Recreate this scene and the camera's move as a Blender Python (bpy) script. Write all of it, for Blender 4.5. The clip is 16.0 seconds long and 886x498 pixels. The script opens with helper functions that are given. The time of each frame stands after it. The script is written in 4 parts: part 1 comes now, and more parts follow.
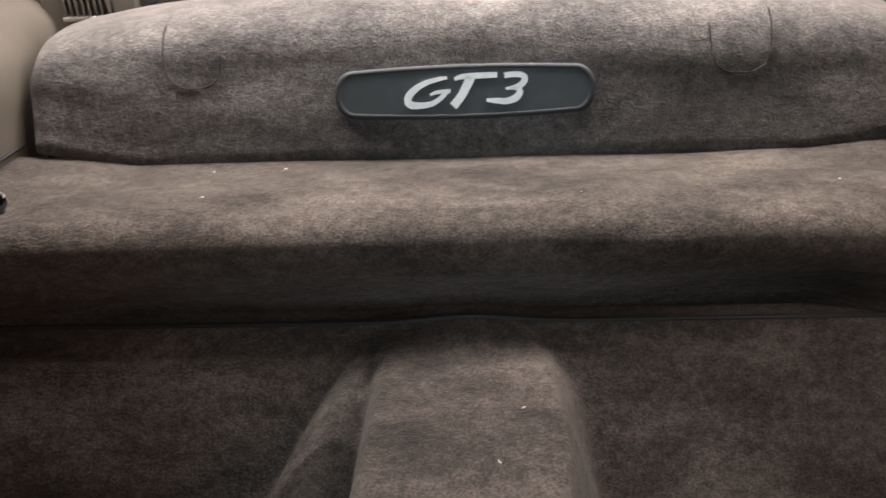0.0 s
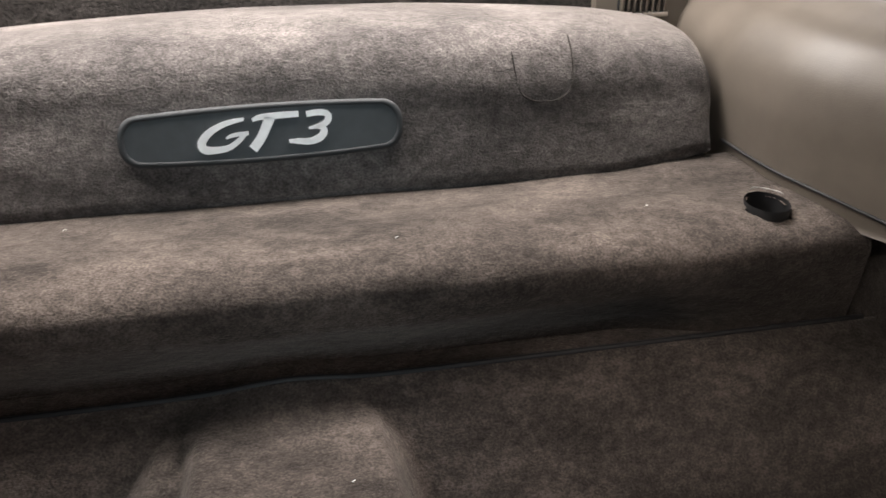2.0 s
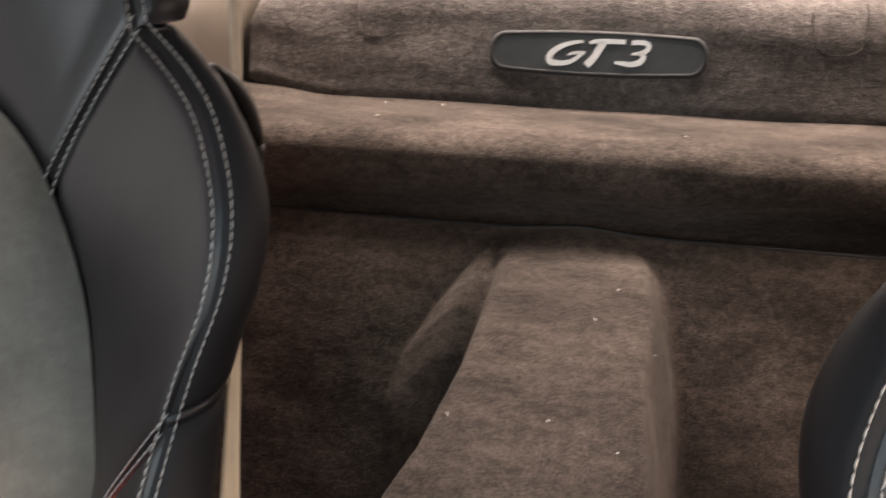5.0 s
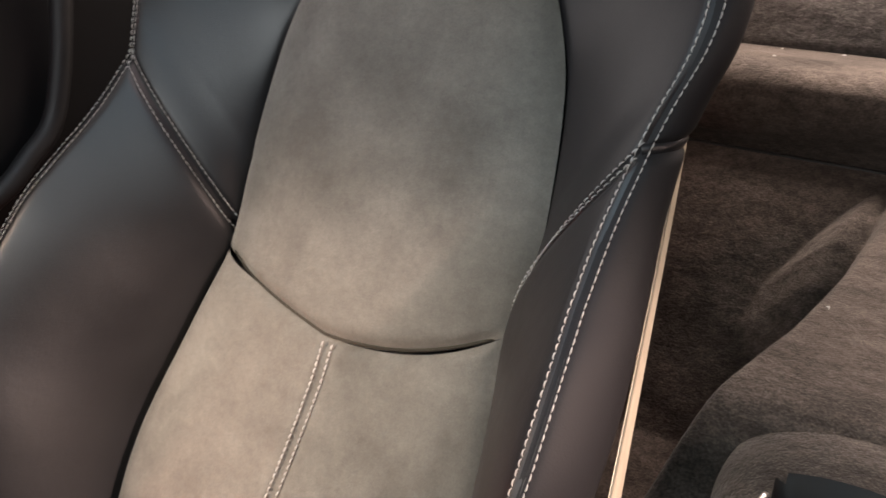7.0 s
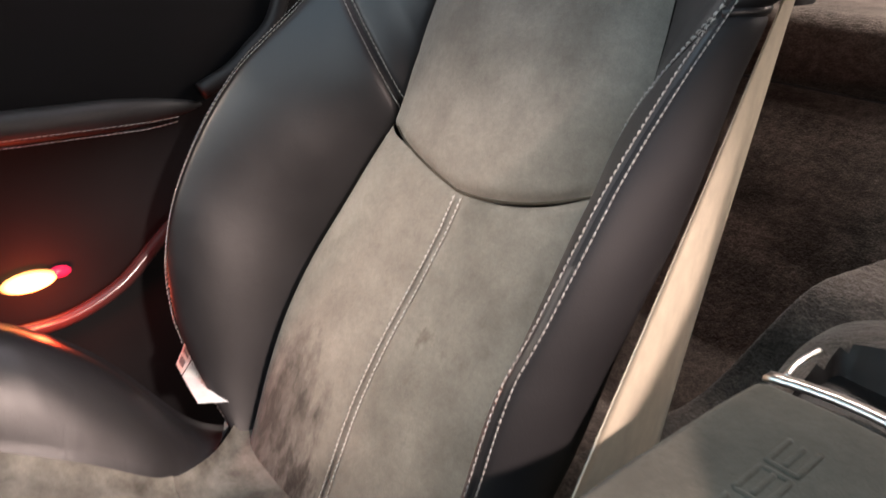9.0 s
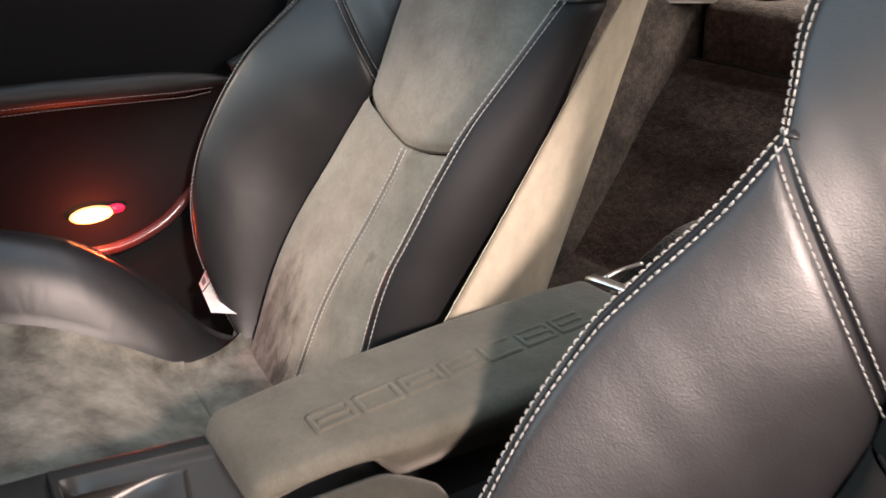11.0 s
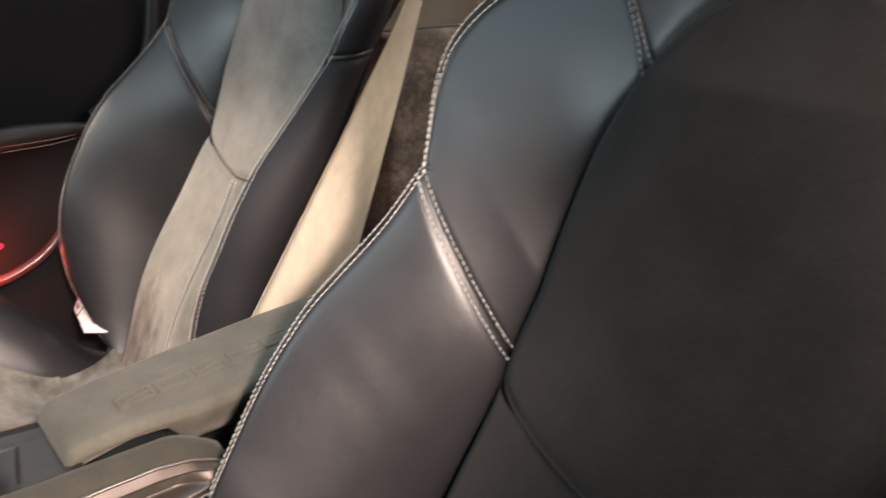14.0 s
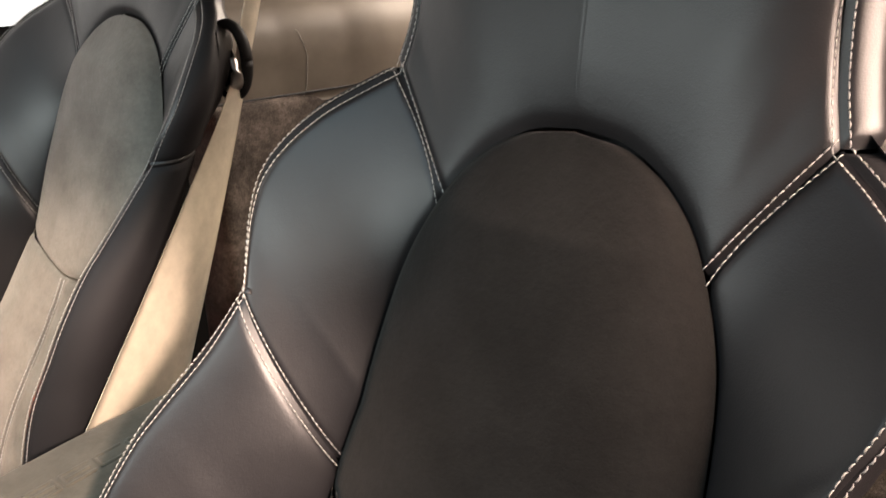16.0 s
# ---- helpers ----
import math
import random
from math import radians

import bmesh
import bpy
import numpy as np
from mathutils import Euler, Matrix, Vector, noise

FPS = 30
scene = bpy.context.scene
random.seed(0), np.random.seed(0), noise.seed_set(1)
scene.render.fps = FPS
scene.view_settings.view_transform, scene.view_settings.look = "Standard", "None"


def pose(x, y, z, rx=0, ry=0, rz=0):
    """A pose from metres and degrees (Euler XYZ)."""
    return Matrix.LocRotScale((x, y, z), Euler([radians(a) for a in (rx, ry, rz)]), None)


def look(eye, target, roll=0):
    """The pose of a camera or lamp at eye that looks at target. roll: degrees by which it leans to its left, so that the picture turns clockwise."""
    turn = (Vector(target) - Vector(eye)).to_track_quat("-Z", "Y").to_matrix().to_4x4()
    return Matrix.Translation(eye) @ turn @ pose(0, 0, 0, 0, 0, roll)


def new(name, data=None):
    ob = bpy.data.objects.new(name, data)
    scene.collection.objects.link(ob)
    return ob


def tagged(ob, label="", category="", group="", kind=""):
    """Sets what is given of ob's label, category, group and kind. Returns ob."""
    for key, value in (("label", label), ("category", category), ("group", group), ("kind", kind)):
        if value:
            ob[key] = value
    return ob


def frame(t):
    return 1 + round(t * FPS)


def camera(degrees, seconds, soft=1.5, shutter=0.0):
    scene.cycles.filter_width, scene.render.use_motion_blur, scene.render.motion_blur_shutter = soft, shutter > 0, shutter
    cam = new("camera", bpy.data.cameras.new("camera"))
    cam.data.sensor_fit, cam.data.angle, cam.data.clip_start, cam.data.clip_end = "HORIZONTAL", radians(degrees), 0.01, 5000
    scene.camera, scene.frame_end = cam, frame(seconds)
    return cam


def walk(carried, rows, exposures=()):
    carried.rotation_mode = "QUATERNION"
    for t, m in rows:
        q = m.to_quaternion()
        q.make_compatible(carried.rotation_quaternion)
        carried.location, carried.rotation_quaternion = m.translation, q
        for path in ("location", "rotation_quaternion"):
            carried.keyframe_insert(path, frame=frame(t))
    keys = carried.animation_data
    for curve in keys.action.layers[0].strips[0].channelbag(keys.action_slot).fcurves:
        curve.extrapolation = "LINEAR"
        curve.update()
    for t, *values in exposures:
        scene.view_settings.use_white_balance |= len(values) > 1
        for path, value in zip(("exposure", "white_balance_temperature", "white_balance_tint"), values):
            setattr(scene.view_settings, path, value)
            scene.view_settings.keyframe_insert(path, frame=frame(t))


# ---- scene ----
cam = camera(55.5, 16.0, soft=1.6, shutter=0.5)
PATH = [
    (0, (0.041, 0.023, 1.12), (-0.058, 1.804, 0.213), -2.6),
    (0.5, (0.037, 0.042, 1.123), (0.059, 1.825, 0.218), -2.1),
    (1, (0.044, 0.061, 1.141), (0.179, 1.829, 0.216), -1.7),
    (1.5, (0.054, 0.087, 1.148), (0.289, 1.839, 0.213), -1.3),
    (2, (0.049, 0.092, 1.144), (0.377, 1.834, 0.218), -0.6),
    (2.5, (0.047, 0.082, 1.139), (0.418, 1.818, 0.219), -0.1),
    (3, (0.039, 0.035, 1.128), (0.381, 1.784, 0.222), 0.4),
    (3.2, (0.047, 0.005, 1.117), (0.324, 1.773, 0.226), 0.3),
    (5.3, (0.045, -0.243, 1.043), (-0.43, 1.529, 0.248), 0.6),
    (5.5, (0.049, -0.259, 1.022), (-0.508, 1.495, 0.238), 0.6),
    (6, (0.024, -0.312, 1.005), (-0.702, 1.381, 0.227), 1.1),
    (6.5, (0.004, -0.347, 0.979), (-0.872, 1.277, 0.206), 1.5),
    (7, (0.017, -0.355, 0.963), (-1.006, 1.181, 0.193), 1.7),
    (7.5, (0.044, -0.361, 0.98), (-1.089, 1.091, 0.199), 1.4),
    (8, (0.066, -0.403, 0.987), (-1.136, 1.002, 0.224), 2.3),
    (8.5, (0.104, -0.414, 0.962), (-1.183, 0.911, 0.194), 2.3),
    (9, (0.158, -0.407, 0.9), (-1.237, 0.801, 0.128), 2.5),
    (9.5, (0.22, -0.398, 0.892), (-1.227, 0.74, 0.109), 2.6),
    (9.7, (0.241, -0.396, 0.902), (-1.208, 0.735, 0.113), 2.6),
    (11.8, (0.492, -0.401, 0.927), (-1.082, 0.565, 0.16), 1.4),
    (12, (0.508, -0.401, 0.931), (-1.066, 0.565, 0.164), 1.4),
    (12.5, (0.549, -0.402, 0.937), (-1.025, 0.565, 0.171), 0.9),
    (13, (0.577, -0.401, 0.948), (-0.986, 0.588, 0.186), 0.5),
    (13.5, (0.595, -0.393, 0.96), (-0.934, 0.647, 0.198), -0.1),
    (14, (0.617, -0.374, 0.986), (-0.845, 0.761, 0.227), -0.7),
    (14.5, (0.63, -0.357, 1.018), (-0.738, 0.888, 0.257), -0.7),
    (15, (0.642, -0.346, 1.042), (-0.666, 0.96, 0.279), -1.0),
    (15.5, (0.65, -0.358, 1.058), (-0.62, 0.987, 0.297), -1.1),
    (16, (0.653, -0.361, 1.064), (-0.598, 1.029, 0.354), -1.1),
]
EXPOSURES = [(0.0, -0.36, 6350, 8), (3.2, -0.36, 6350, 8), (5.5, -0.16, 7600, 20), (6.0, -0.09, 7600, 20), (7.0, -0.20, 7450, 19), (8.0, -0.19, 7500, 20), (9.0, -0.20, 6900, 15), (9.7, -0.16, 6650, 12), (12.0, -0.20, 6700, 10), (14.0, -0.08, 6850, 10), (16.0, -0.06, 7500, 13)]
walk(cam, [(t, look(eye, target, roll)) for t, eye, target, roll in PATH], EXPOSURES)

# ---------------------------------------------------------------- light
world = bpy.data.worlds.new("world")
scene.world = world
world.use_nodes = True
world.node_tree.nodes["Background"].inputs[0].default_value = (0.66, 0.58, 0.53, 1)
world.node_tree.nodes["Background"].inputs[1].default_value = 0.010


def area_lamp(name, eye, target, sx, sy, power, colour, spread=180):
    lamp = bpy.data.lights.new(name, "AREA")
    lamp.spread = radians(spread)
    lamp.shape, lamp.size, lamp.size_y, lamp.energy, lamp.color = "RECTANGLE", sx, sy, power, colour
    ob = new(name, lamp)
    ob.matrix_world = look(eye, target)
    return ob


def spot_lamp(name, eye, target, cone, blend, power, colour, size=0.05):
    lamp = bpy.data.lights.new(name, "SPOT")
    lamp.energy, lamp.color, lamp.spot_size, lamp.spot_blend, lamp.shadow_soft_size = power, colour, radians(cone), blend, size
    ob = new(name, lamp)
    ob.matrix_world = look(eye, target)
    return ob


area_lamp("windscreen_light", (-0.12, -1.0, 1.28), (-0.12, 0.3, 1.0), 0.9, 0.3, 2.9, (0.74, 0.91, 1.0), 90)
area_lamp("rear_window_light", (0.0, 1.015, 1.30), (0.0, 0.945, 0.8), 1.1, 0.18, 20.0, (1.0, 0.91, 0.86))
# Added cool fill below the closed roof; there is no window above.
area_lamp("overhead_cool_fill", (-0.03, -0.24, 1.30), (-0.03, -0.10, 0.7), 1.15, 0.40, 2.2, (0.50, 0.79, 1.0), 95)
area_lamp("roof_lamp_light", (-0.45, 0.03, 1.30), (-0.50, -0.25, 0.45), 0.30, 0.14, 0.45, (1.0, 0.88, 0.95), 110)
area_lamp("side_window_light", (0.83, 0.03, 1.09), (0.58, 0.04, 0.91), 0.4, 0.12, 3.0, (1.0, 0.80, 0.73), 95)
spot_lamp("front_garage_lamp", (-0.85, -1.0, 1.20), (-0.36, -0.04, 0.60), 26, 1.0, 125.0, (1.0, 0.87, 0.72), 0.07)
# Added narrow spot that brightens the belt; no lamp is known there.
spot_lamp("belt_fill_spot", (0.95, -0.55, 1.25), (-0.14, 0.21, 0.74), 10, 0.8, 55.0, (1.0, 0.88, 0.74), 0.04)
spot_lamp("side_garage_lamp", (1.22, -0.42, 1.38), (0.075, -0.165, 0.70), 22, 0.6, 255.0, (1.0, 0.82, 0.75), 0.045)
# Unseen spot added overhead to lift the right rear footwell.
spot_lamp("footwell_fill_spot", (0.28, 0.36, 1.29), (0.52, 0.68, 0.55), 56, 1.0, 11.0, (1.0, 0.88, 0.80), 0.06)
lamp = bpy.data.lights.new("door_lamp_glow", "POINT")
lamp.energy, lamp.color, lamp.shadow_soft_size = 1.2, (1.0, 0.08, 0.03), 0.01
new("door_lamp_glow", lamp).location = (-0.650, -0.210, 0.506)


# ---------------------------------------------------------------- materials
def material(name):
    m = bpy.data.materials.new(name)
    m.use_nodes = True
    nt = m.node_tree
    return m, nt, nt.nodes["Principled BSDF"]


def noise_node(nt, scale, detail=4.0, rough=0.6, stretch=None):
    tc = nt.nodes.new("ShaderNodeTexCoord")
    mp = nt.nodes.new("ShaderNodeMapping")
    nt.links.new(tc.outputs["Object"], mp.inputs[0])
    if stretch:
        mp.inputs["Scale"].default_value = stretch
    n = nt.nodes.new("ShaderNodeTexNoise")
    n.inputs["Scale"].default_value = scale
    n.inputs["Detail"].default_value = detail
    n.inputs["Roughness"].default_value = rough
    nt.links.new(mp.outputs[0], n.inputs["Vector"])
    return n


def ramp(nt, src, stops):
    r = nt.nodes.new("ShaderNodeValToRGB")
    while len(r.color_ramp.elements) < len(stops):
        r.color_ramp.elements.new(0.5)
    for e, (p, c) in zip(r.color_ramp.elements, stops):
        e.position, e.color = p, (*c, 1)
    nt.links.new(src, r.inputs[0])
    return r


def mix_colour(nt, a, b, fac=1.0, mode="MULTIPLY"):
    m = nt.nodes.new("ShaderNodeMix")
    m.data_type, m.blend_type = "RGBA", mode
    m.inputs[0].default_value = fac
    nt.links.new(a, m.inputs[6])
    nt.links.new(b, m.inputs[7])
    return m.outputs[2]


def bump(nt, bsdf, src, strength, dist, prev=None):
    b = nt.nodes.new("ShaderNodeBump")
    b.inputs["Strength"].default_value = strength
    b.inputs["Distance"].default_value = dist
    nt.links.new(src, b.inputs["Height"])
    if prev:
        nt.links.new(prev.outputs[0], b.inputs["Normal"])
    nt.links.new(b.outputs[0], bsdf.inputs["Normal"])
    return b


def pile_material(name, dark, light, sheen, fine=230, patch=11, rib=None, grain=1.0, relief=1.0, drift=None, nap=0.0):
    """Brushed pile: carpet or suede, with patches where the nap lies another way, and long brush marks where nap is given."""
    m, nt, p = material(name)
    big = noise_node(nt, patch, 5, 0.62, drift)
    mid = noise_node(nt, fine * 0.22, 3, 0.55, rib or (1, 1, 1))
    tiny = noise_node(nt, fine, 2, 0.65, rib or (1, 1, 1))
    c1 = ramp(nt, big.outputs["Fac"], [(0.34, dark), (0.66, light)])
    g = 0.30 * grain
    c2 = ramp(nt, mid.outputs["Fac"], [(0.35, (1 - g,) * 3), (0.65, (1 + g * 0.6,) * 3)])
    g = 0.42 * grain
    c3 = ramp(nt, tiny.outputs["Fac"], [(0.34, (1 - g,) * 3), (0.68, (1 + g, 1 + g * 0.97, 1 + g * 0.94))])
    out = mix_colour(nt, mix_colour(nt, c1.outputs[0], c2.outputs[0]), c3.outputs[0])
    b = None
    if nap:
        streak = noise_node(nt, 17, 5, 0.62, (0.50, 1.0, 1.0))
        streak.inputs["Distortion"].default_value = 0.8
        c4 = ramp(nt, streak.outputs["Fac"], [(0.36, (1 - nap,) * 3), (0.64, (1 + nap, 1 + nap * 0.96, 1 + nap * 0.92))])
        out = mix_colour(nt, out, c4.outputs[0])
        b = bump(nt, p, streak.outputs["Fac"], 0.35, 0.004)
    nt.links.new(out, p.inputs["Base Color"])
    p.inputs["Roughness"].default_value = 0.95
    p.inputs["Specular IOR Level"].default_value = 0.15
    p.inputs["Sheen Weight"].default_value = sheen
    p.inputs["Sheen Roughness"].default_value = 0.45
    p.inputs["Sheen Tint"].default_value = (1.0, 0.9, 0.82, 1)
    b = bump(nt, p, mid.outputs["Fac"], 0.45 * relief, 0.004, b)
    bump(nt, p, tiny.outputs["Fac"], 0.7 * relief, 0.002, b)
    return m


def leather_material(name, base, rough, grain=900, spec=0.5, crease=0.0):
    m, nt, p = material(name)
    tc = nt.nodes.new("ShaderNodeTexCoord")
    v = nt.nodes.new("ShaderNodeTexVoronoi")
    v.inputs["Scale"].default_value = grain
    nt.links.new(tc.outputs["Object"], v.inputs["Vector"])
    big = noise_node(nt, 9, 4, 0.6)
    dark = tuple(c * 0.8 for c in base)
    light = tuple(c * 1.2 for c in base)
    c = ramp(nt, big.outputs["Fac"], [(0.3, dark), (0.7, light)])
    nt.links.new(c.outputs[0], p.inputs["Base Color"])
    r = ramp(nt, big.outputs["Fac"], [(0.3, (rough * 0.9,) * 3), (0.7, (rough * 1.12,) * 3)])
    nt.links.new(r.outputs[0], p.inputs["Roughness"])
    p.inputs["Specular IOR Level"].default_value = spec
    wr = noise_node(nt, 38, 3, 0.5)
    b = bump(nt, p, wr.outputs["Fac"], 0.10, 0.004)
    if crease:
        fold = noise_node(nt, 16, 2, 0.5, (1.0, 1.9, 1.0))
        fold.inputs["Distortion"].default_value = 0.4
        line = ramp(nt, fold.outputs["Fac"], [(0.36, (1, 1, 1)), (0.48, (0.45, 0.45, 0.45)), (0.62, (0.95, 0.95, 0.95))])
        b = bump(nt, p, line.outputs[0], crease, 0.004, b)
    bump(nt, p, v.outputs["Distance"], 0.12, 0.0006, b)
    return m


def plain_material(name, base, rough, metal=0.0, emit=None, strength=0.0):
    m, nt, p = material(name)
    n = noise_node(nt, 60, 4, 0.6)
    c = ramp(nt, n.outputs["Fac"], [(0.3, tuple(x * 0.88 for x in base)), (0.7, tuple(x * 1.1 for x in base))])
    nt.links.new(c.outputs[0], p.inputs["Base Color"])
    p.inputs["Roughness"].default_value = rough
    p.inputs["Metallic"].default_value = metal
    if emit:
        p.inputs["Emission Color"].default_value = (*emit, 1)
        p.inputs["Emission Strength"].default_value = strength
    return m


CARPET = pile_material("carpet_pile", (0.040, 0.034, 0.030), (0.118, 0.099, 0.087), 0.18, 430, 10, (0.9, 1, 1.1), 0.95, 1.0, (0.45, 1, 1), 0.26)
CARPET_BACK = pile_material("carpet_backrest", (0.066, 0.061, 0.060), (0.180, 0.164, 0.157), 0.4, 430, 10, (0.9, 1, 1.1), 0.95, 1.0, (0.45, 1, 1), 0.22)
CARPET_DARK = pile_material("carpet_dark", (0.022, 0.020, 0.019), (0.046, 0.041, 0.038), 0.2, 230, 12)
SUEDE = pile_material("suede", (0.112, 0.106, 0.095), (0.177, 0.168, 0.151), 0.3, 900, 16, None, 0.22, 0.25)
# The same suede for the second seat, with its shade put into the colour.
SUEDE_SHADED = pile_material("shaded_suede", (0.0122, 0.0114, 0.0108), (0.0202, 0.0186, 0.0176), 0.10, 900, 16, None, 0.22, 0.25)
SUEDE_WORN = pile_material("suede_worn", (0.112, 0.106, 0.095), (0.177, 0.168, 0.151), 0.3, 900, 16, None, 0.22, 0.25)


def add_stain(m, centre, radius, colour):
    """A soiled patch with a ragged edge round a place, over the base colour."""
    nt = m.node_tree
    p = nt.nodes["Principled BSDF"]
    old = p.inputs["Base Color"].links[0].from_socket
    tc = nt.nodes.new("ShaderNodeTexCoord")
    d = nt.nodes.new("ShaderNodeVectorMath")
    d.operation = "DISTANCE"
    d.inputs[1].default_value = centre
    nt.links.new(tc.outputs["Object"], d.inputs[0])
    n = noise_node(nt, 48, 4, 0.65, (1, 1, 0.30))
    a = nt.nodes.new("ShaderNodeMath")
    a.operation = "MULTIPLY_ADD"
    a.inputs[1].default_value, a.inputs[2].default_value = 0.20, -0.10
    nt.links.new(n.outputs["Fac"], a.inputs[0])
    b = nt.nodes.new("ShaderNodeMath")
    nt.links.new(d.outputs["Value"], b.inputs[0])
    nt.links.new(a.outputs[0], b.inputs[1])
    r = nt.nodes.new("ShaderNodeMapRange")
    r.inputs["From Min"].default_value, r.inputs["From Max"].default_value = radius * 0.35, radius
    r.inputs["To Min"].default_value, r.inputs["To Max"].default_value = 0.85, 0.0
    nt.links.new(b.outputs[0], r.inputs["Value"])
    mx = nt.nodes.new("ShaderNodeMix")
    mx.data_type = "RGBA"
    nt.links.new(r.outputs[0], mx.inputs[0])
    nt.links.new(old, mx.inputs[6])
    mx.inputs[7].default_value = (*colour, 1)
    nt.links.new(mx.outputs[2], p.inputs["Base Color"])


add_stain(SUEDE_WORN, (-0.105, -0.04, 0.41), 0.095, (0.016, 0.015, 0.014))
add_stain(SUEDE_WORN, (-0.06, -0.07, 0.36), 0.05, (0.03, 0.027, 0.024))
add_stain(SUEDE_WORN, (0.05, 0.02, 0.52), 0.035, (0.10, 0.09, 0.075))
SUEDE_CUSHION = pile_material("suede_cushion", (0.075, 0.069, 0.058), (0.25, 0.235, 0.20), 0.3, 900, 22, None, 0.25, 0.25)
SUEDE_PAD = pile_material("suede_side_pad", (0.028, 0.026, 0.021), (0.044, 0.040, 0.032), 0.08, 900, 20, None, 0.2, 0.25)
SUEDE_ARM = pile_material("suede_armrest", (0.064, 0.060, 0.049), (0.090, 0.084, 0.069), 0.12, 900, 20, None, 0.2, 0.25)
LEATHER = leather_material("black_leather", (0.0125, 0.0119, 0.0133), 0.40, 900, 0.55)
# Same leather, gloss cut so the seat sides show no lamp highlight.
LEATHER_SIDE = leather_material("dulled_black_leather", (0.0125, 0.0119, 0.0133), 0.62, 900, 0.22)
LEATHER_SOFT = leather_material("creased_black_leather", (0.016, 0.015, 0.0165), 0.46, 900, 0.8, 0.10)
LEATHER_GREY = leather_material("dark_grey_leather", (0.022, 0.0215, 0.022), 0.5)
LEATHER_PANEL = leather_material("taupe_leather", (0.128, 0.109, 0.089), 0.5, 700)
PLASTIC = leather_material("black_plastic", (0.009, 0.0087, 0.0087), 0.5, 1400, 0.32)
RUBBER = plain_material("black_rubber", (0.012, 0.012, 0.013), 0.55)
SATIN = plain_material("satin_silver", (0.17, 0.157, 0.147), 0.48, 1.0)
RECESS = plain_material("satin_dark_plastic", (0.030, 0.028, 0.027), 0.34, 0.35)
CHROME = plain_material("bright_metal", (0.70, 0.67, 0.64), 0.28, 1.0)
BRONZE = plain_material("bronze_satin", (0.058, 0.048, 0.043), 0.44, 0.6)
BRONZE.node_tree.nodes["Principled BSDF"].inputs["Specular IOR Level"].default_value = 0.35
THREAD = plain_material("light_thread", (0.36, 0.35, 0.33), 0.8)
PLASTIC.node_tree.nodes["Principled BSDF"].inputs["Specular IOR Level"].default_value = 0.22
WEBBING = plain_material("beige_webbing", (0.50, 0.44, 0.345), 0.75)
BADGE_RIM = plain_material("badge_rim", (0.030, 0.034, 0.037), 0.6)
BADGE = plain_material("badge_plastic", (0.055, 0.062, 0.066), 0.58)
WHITE = plain_material("white_enamel", (0.90, 0.91, 0.91), 0.35)
PAPER = plain_material("white_fabric_tag", (0.86, 0.86, 0.84), 0.8)
GREY_INK = plain_material("grey_print", (0.22, 0.22, 0.23), 0.8)
HEADLINER = plain_material("headliner_cloth", (0.20, 0.19, 0.18), 0.9)
LAMP_GLASS = plain_material("amber_lamp", (0.9, 0.5, 0.2), 0.3, 0, (1.0, 0.36, 0.10), 22.0)


def hot_middle(m, centre, radii, inner, outer):
    """A bulb behind its lens: the glow falls off from the middle to the rim."""
    nt = m.node_tree
    tc, mp = nt.nodes.new("ShaderNodeTexCoord"), nt.nodes.new("ShaderNodeMapping")
    mp.inputs["Location"].default_value = tuple(-c / r for c, r in zip(centre, radii))
    mp.inputs["Scale"].default_value = tuple(1 / r for r in radii)
    nt.links.new(tc.outputs["Object"], mp.inputs[0])
    ln, mr = nt.nodes.new("ShaderNodeVectorMath"), nt.nodes.new("ShaderNodeMapRange")
    ln.operation = "LENGTH"
    nt.links.new(mp.outputs[0], ln.inputs[0])
    mr.inputs["From Min"].default_value, mr.inputs["From Max"].default_value = 0.45, 1.02
    mr.inputs["To Min"].default_value, mr.inputs["To Max"].default_value = inner, outer
    nt.links.new(ln.outputs["Value"], mr.inputs["Value"])
    nt.links.new(mr.outputs[0], nt.nodes["Principled BSDF"].inputs["Emission Strength"])


hot_middle(LAMP_GLASS, (-0.702, -0.222, 0.483), (0.03, 0.028, 0.0115), 26.0, 1.6)
RED_GLASS = plain_material("red_lens", (0.5, 0.02, 0.06), 0.2, 0, (1.0, 0.02, 0.10), 0.9)
# Dark gloss, the door lamp's red glow tinted into its base colour.
GLOSS_RED_LIT = plain_material("red_lit_gloss_trim", (0.045, 0.02, 0.02), 0.25)
BLACK_TRIM = leather_material("black_trim", (0.0075, 0.0075, 0.0083), 0.7, 700, 0.15)
DAYLIGHT = plain_material("outside_light", (0.8, 0.85, 0.9), 0.9, 0, (0.9, 0.95, 1.0), 1.5)


# ---------------------------------------------------------------- mesh tools
def thing(name, label, category, at=(0, 0, 0), group="", kind=""):
    ob = new(name)
    ob.location = at
    ob.empty_display_size = 0.05
    return tagged(ob, label, category, group, kind)


def part(name, data, mat, parent=None, label="", smooth=True):
    """Links a bmesh, or vertices and faces, as one mesh object under a thing or a part."""
    me = bpy.data.meshes.new(name)
    if isinstance(data, bmesh.types.BMesh):
        data.to_mesh(me)
        data.free()
    else:
        me.from_pydata([tuple(v) for v in data[0]], [], data[1])
    me.validate()
    me.polygons.foreach_set("use_smooth", [smooth] * len(me.polygons))
    me.materials.append(mat)
    ob = new(name, me)
    if parent:
        ob.parent = parent
    if label:
        tagged(ob, label)
    return ob


